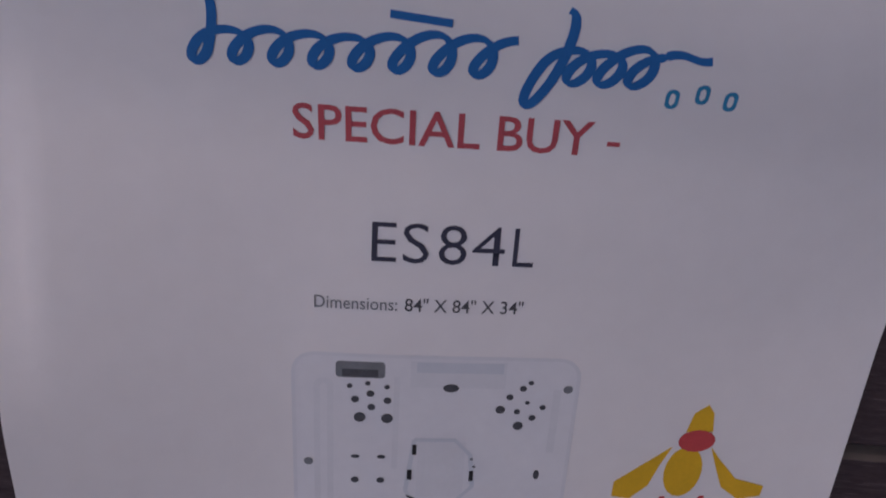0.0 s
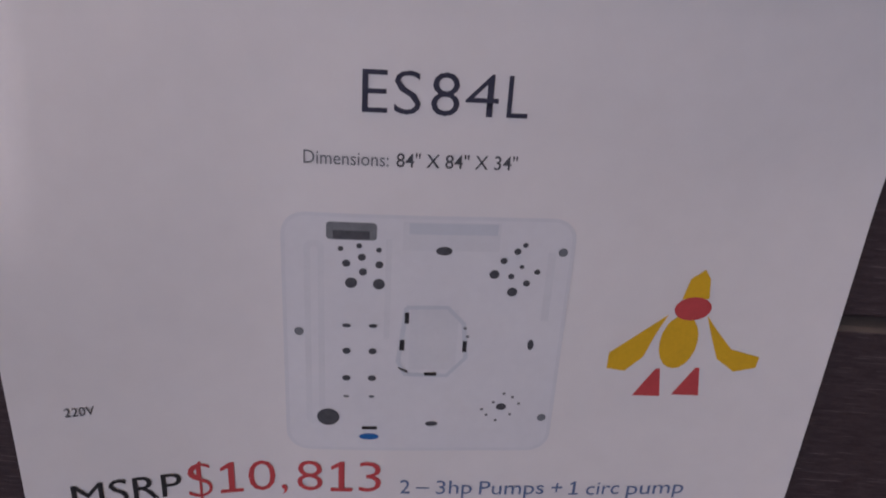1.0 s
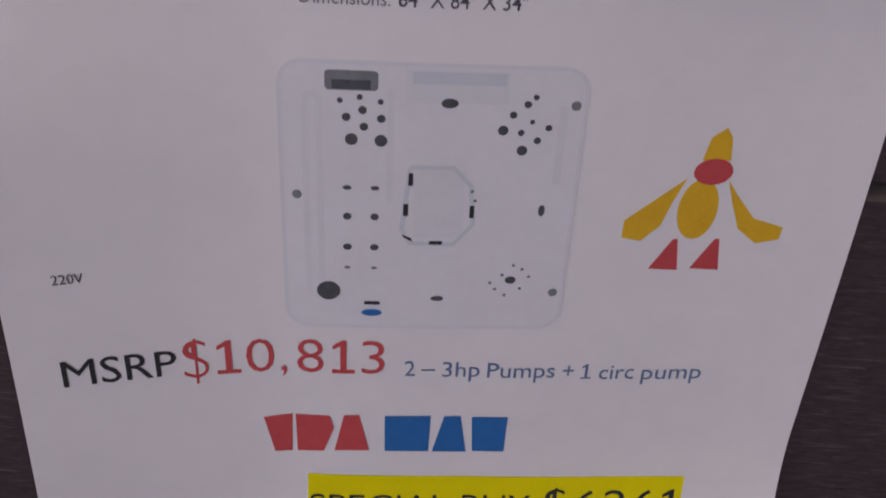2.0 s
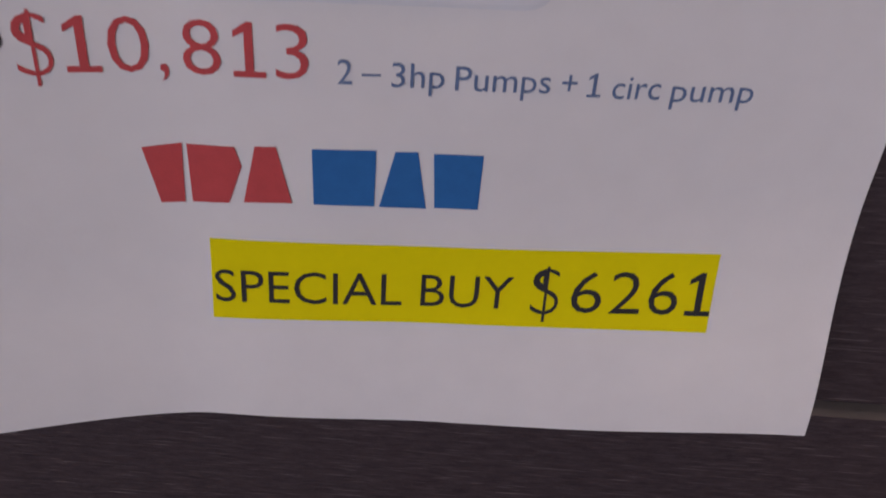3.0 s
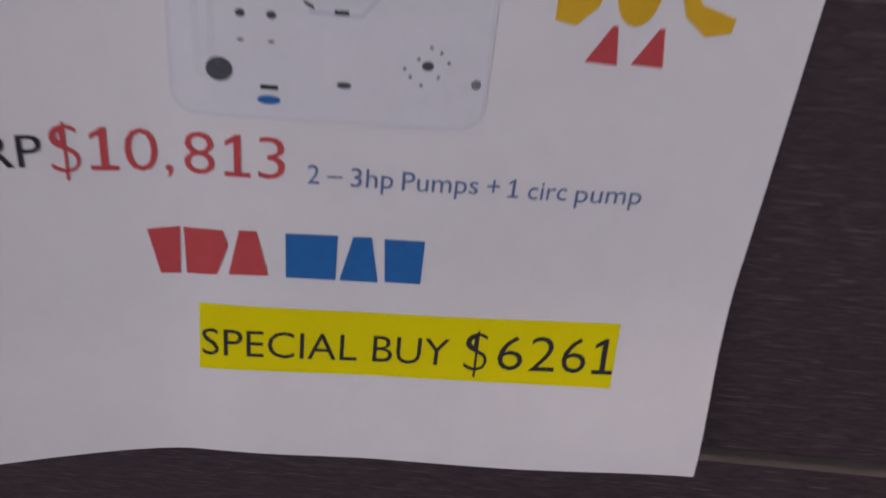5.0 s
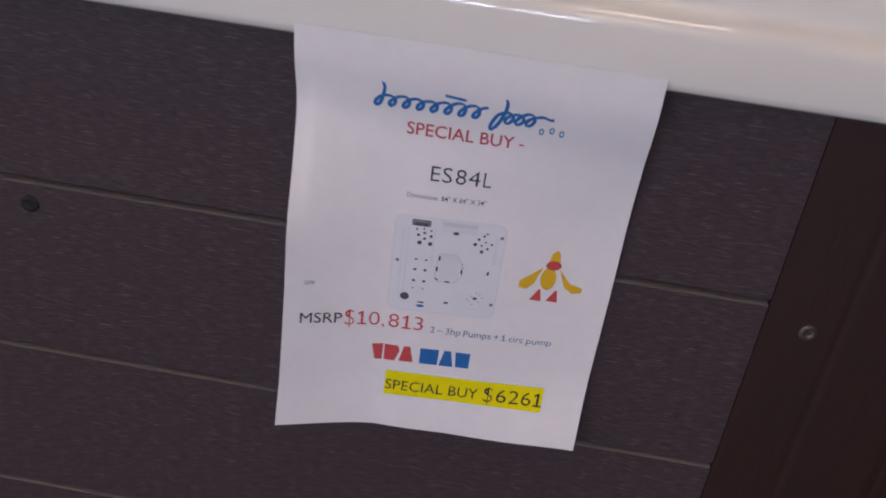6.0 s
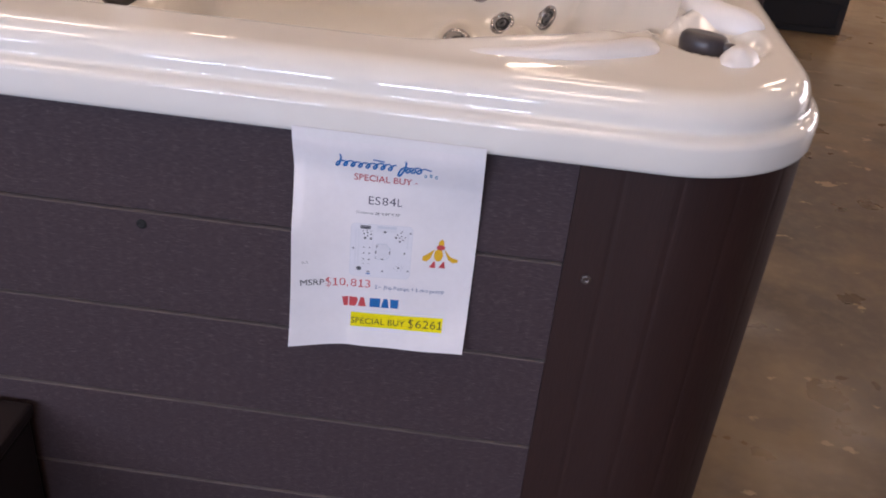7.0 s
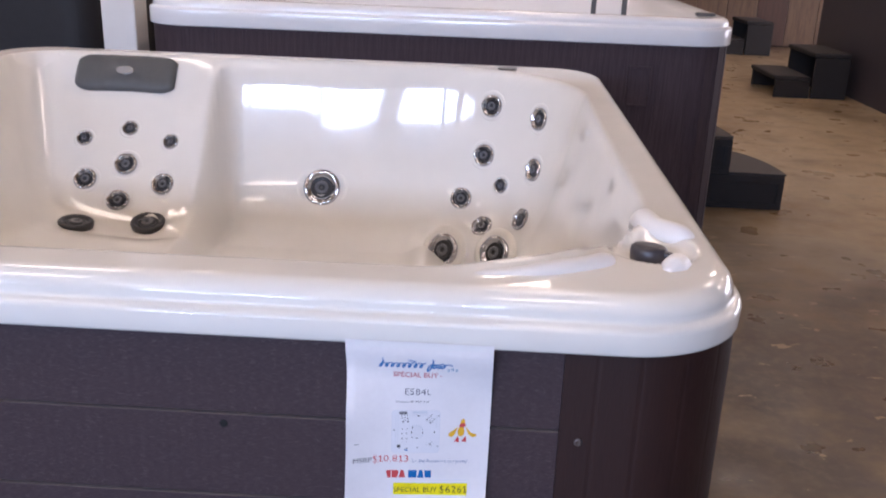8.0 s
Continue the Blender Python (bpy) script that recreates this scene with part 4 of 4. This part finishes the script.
# ---------- things behind ----------
def plain_tub(x0, x1, y0, y1, height, name_label, group="", slats=True, skirt=CORNER2, vent=False):
    cx, cy, ha, hb = (x0 + x1) / 2, (y0 + y1) / 2, (x1 - x0) / 2, (y1 - y0) / 2
    t = thing("hot_tub", (cx, cy, 0), name_label, "hot tub", group)
    lift = height - 0.826
    prof = [(o, z * 1.0 + lift - (0.03 if z < 0.76 else 0)) for o, z in LIP] + [(-0.10, 0.824 + lift), (-0.13, 0.80 + lift), (-0.20, 0.60 + lift), (-0.34, 0.42 + lift), (-0.6, 0.36 + lift)]
    bm = bmesh.new()
    rows = loft(bm, lip_rings(cx, cy, ha, hb, 0.20, prof, lambda x, y, z: 0.0, 10, 12))
    bm.faces.new(rows[-1])
    part("shell", bm, ACRYLIC_WHITE, t, "glossy white acrylic shell", smooth=True)
    bm = bmesh.new()
    loft(bm, [[(x, y, z) for x, y in rounded_outline(cx, cy, ha - 0.014, hb - 0.014, 0.186, 2, 14)] for z in (0.0, LIP_Z + lift - 0.02)])
    part("skirt_body", bm, skirt, t, "dark brown skirt body")
    if slats:
        n = int((x1 - x0 - 0.42) / 0.115)
        me = None
        for k in range(n):
            x = x0 + 0.21 + (x1 - x0 - 0.42) * (k + 0.5) / n
            if me is None:
                bm = box(-0.0574, 0.0574, -0.0022, 0.004, 0.02, LIP_Z + lift - 0.021, 0.0009)
                me = mesh_of("slat", bm, skirt)
            s = hang(new("slat", me), t)
            s.matrix_basis = Matrix.Translation((x, y0 + 0.014, 0))
        m = int((y1 - y0 - 0.42) / 0.115)
        for k in range(m):
            s = hang(new("slat", me), t)
            s.matrix_basis = Matrix.Translation((x1 - 0.014, y0 + 0.21 + (y1 - y0 - 0.42) * (k + 0.5) / m, 0)) @ pose(0, 0, 0, 0, 0, 90)
        for deg in (10, 30, 50, 70, 88):
            a = radians(deg - 90)
            s = hang(new("slat", mesh_of("slat", box(-0.026, 0.026, -0.0008, 0.006, 0.02, LIP_Z + lift - 0.021, 0.0006), skirt)), t)
            s.matrix_basis = Matrix.Translation((x1 - 0.20 + 0.186 * math.cos(a), y0 + 0.20 + 0.186 * math.sin(a), 0)) @ pose(0, 0, 0, 0, 0, deg)
    if vent:
        bm = bmesh.new()
        for dx0, dx1, dz0, dz1 in ((-0.05, -0.04, 0, 0.17), (0.04, 0.05, 0, 0.17), (-0.04, 0.04, 0, 0.012), (-0.04, 0.04, 0.158, 0.17)):
            add_box(bm, vent[0] + dx0, vent[0] + dx1, y0 - 0.002, y0 + 0.012, vent[1] + dz0, vent[1] + dz1, 0.002)
        add_box(bm, vent[0] - 0.04, vent[0] + 0.04, y0 + 0.005, y0 + 0.012, vent[1] + 0.012, vent[1] + 0.158)
        part("vent", bm, skirt, t, "recessed rectangular vent panel")
    return t


behind = plain_tub(*TUB2, "large hot tub with white rim and brown slatted skirt", vent=(0.835, 0.64))
for x in (0.715, 0.865):
    part("grab_post", box(x - 0.012, x + 0.012, TUB2[2] + 0.80, TUB2[2] + 0.825, TUB2[4] - 0.30, TUB2[4] + 0.13, 0.004), PILLOW, behind, "dark grey upright post on the rim")
part("air_control", box(1.085, 1.165, TUB2[2] + 0.20, TUB2[2] + 0.24, TUB2[4] - 0.004, TUB2[4] + 0.012, 0.005), PILLOW, behind, "dark grey air control")
plain_tub(*TUB3, "dark-skirted hot tub beside a white post", slats=False, skirt=STEPS)
plain_tub(*TUB4, "hot tub with plain dark grey skirt near steps", slats=False, skirt=GREY_SKIRT)

post = thing("post", (POST[0], POST[1], 0), "square white painted post from floor to ceiling", "post")
part("shaft", box(POST[0] - POST[2] / 2, POST[0] + POST[2] / 2, POST[1] - POST[2] / 2, POST[1] + POST[2] / 2, 0, R["h"], 0.008), WHITE_POST, post)
part("foot_trim", box(POST[0] - POST[2] / 2 - 0.012, POST[0] + POST[2] / 2 + 0.012, POST[1] - POST[2] / 2 - 0.012, POST[1] + POST[2] / 2 + 0.012, 0, 0.10, 0.004), WHITE_POST, post)


def quarter_step(x, y, label):
    """Two quarter-round treads, the upper at the back left, with a recessed face."""
    t = thing("spa_steps", (x, y, 0), label, "steps", "spa steps")
    for name, w, d, z0, z1 in (("lower_step", 0.405, 0.62, 0.0, 0.185), ("upper_step", 0.115, 0.42, 0.185, 0.37)):
        bm = bmesh.new()
        pts = [(x, y), (x + w, y)]
        for k in range(1, 13):
            a = radians(90 * k / 12)
            pts.append((x + w * math.cos(a) ** 0.8 if k < 12 else x, y + d * math.sin(a)))
        rows = loft(bm, [[(px, py, z) for px, py in pts] for z in (z0, z1 - 0.006)])
        bm.faces.new(rows[0][::-1])
        bm.faces.new(rows[1])
        body = part(name, bm, STEPS, t)
        # raised frame on the flat face
        bm = bmesh.new()
        for a0, a1, b0, b1 in ((0.0, w, z0, z0 + 0.03), (0.0, w, z1 - 0.045, z1 - 0.008), (0, 0.03, z0 + 0.03, z1 - 0.045), (w - 0.03, w, z0 + 0.03, z1 - 0.045)):
            add_box(bm, x + a0, x + a1, y - 0.012, y + 0.001, b0, b1, 0.003)
        part("face_frame", bm, STEPS, body)
        bm = bmesh.new()
        rows = loft(bm, [[(px + (px - x) * 0.02, py, z) for px, py in pts] for z in (z1 - 0.005, z1 + 0.004)])
        bm.faces.new(rows[0][::-1])
        bm.faces.new(rows[1])
        part("tread", bm, STEPS_TREAD, body)
    return t


quarter_step(1.36, 3.40, "dark grey plastic quarter-round spa steps on concrete")


def straight_step(x, y, w, turn, label):
    """A two-step unit with open sides."""
    t = thing("spa_steps", (0, 0, 0), label, "steps", "spa steps")
    for name, x0, x1, h in (("lower_step", 0.0, 0.33, 0.19), ("upper_step", 0.33, 0.66, 0.40)):
        bm = bmesh.new()
        add_box(bm, x0, x1, 0, w, h - 0.035, h, 0.008)
        add_box(bm, x0 + 0.02, x1, 0.0, 0.03, 0, h - 0.037, 0.004)
        add_box(bm, x0 + 0.02, x1, w - 0.03, w, 0, h - 0.037, 0.004)
        body = part(name, bm, STEPS, t)
        part("tread", box(x0 + 0.015, x1 - 0.01, 0.02, w - 0.02, h, h + 0.004, 0.001), STEPS_TREAD, body)
    part("back_panel", box(0.645, 0.66, 0.031, w - 0.031, 0, 0.36), STEPS, t)
    t.location = (x, y, 0)
    t.rotation_euler = (0, 0, radians(turn))
    return t


for s in FAR_STEPS:
    straight_step(*s)

# tan wood cabinets along the far side
cab = thing("wood_screen", (SCREEN[0], SCREEN[2], 0), "tan wood board screen with dark upright strips", "screen")
n = 16
for k in range(n):
    x = SCREEN[0] + (SCREEN[1] - SCREEN[0]) * k / n
    w = (SCREEN[1] - SCREEN[0]) / n
    part("board", box(x + 0.004, x + w - 0.004, SCREEN[2], SCREEN[2] + 0.03, 0.02, 1.9, 0.003), WOOD if k % 4 else WOOD_DARK, cab)
part("frame", box(SCREEN[0], SCREEN[1], SCREEN[2] + 0.032, SCREEN[2] + 0.07, 0.0, 1.92, 0.003), WOOD_DARK, cab)

# dark box standing by the tub's front
low = thing("step_box", (-0.72, -0.25, 0), "dark brown box step standing against the tub", "steps")
part("body", box(-1.05, BOX_X, -0.42, -0.012, 0, 0.262, 0.008), BOX_DARK, low)
part("tread", box(-1.06, BOX_X + 0.006, -0.43, -0.010, 0.264, 0.285, 0.006), BOX_DARK, low)
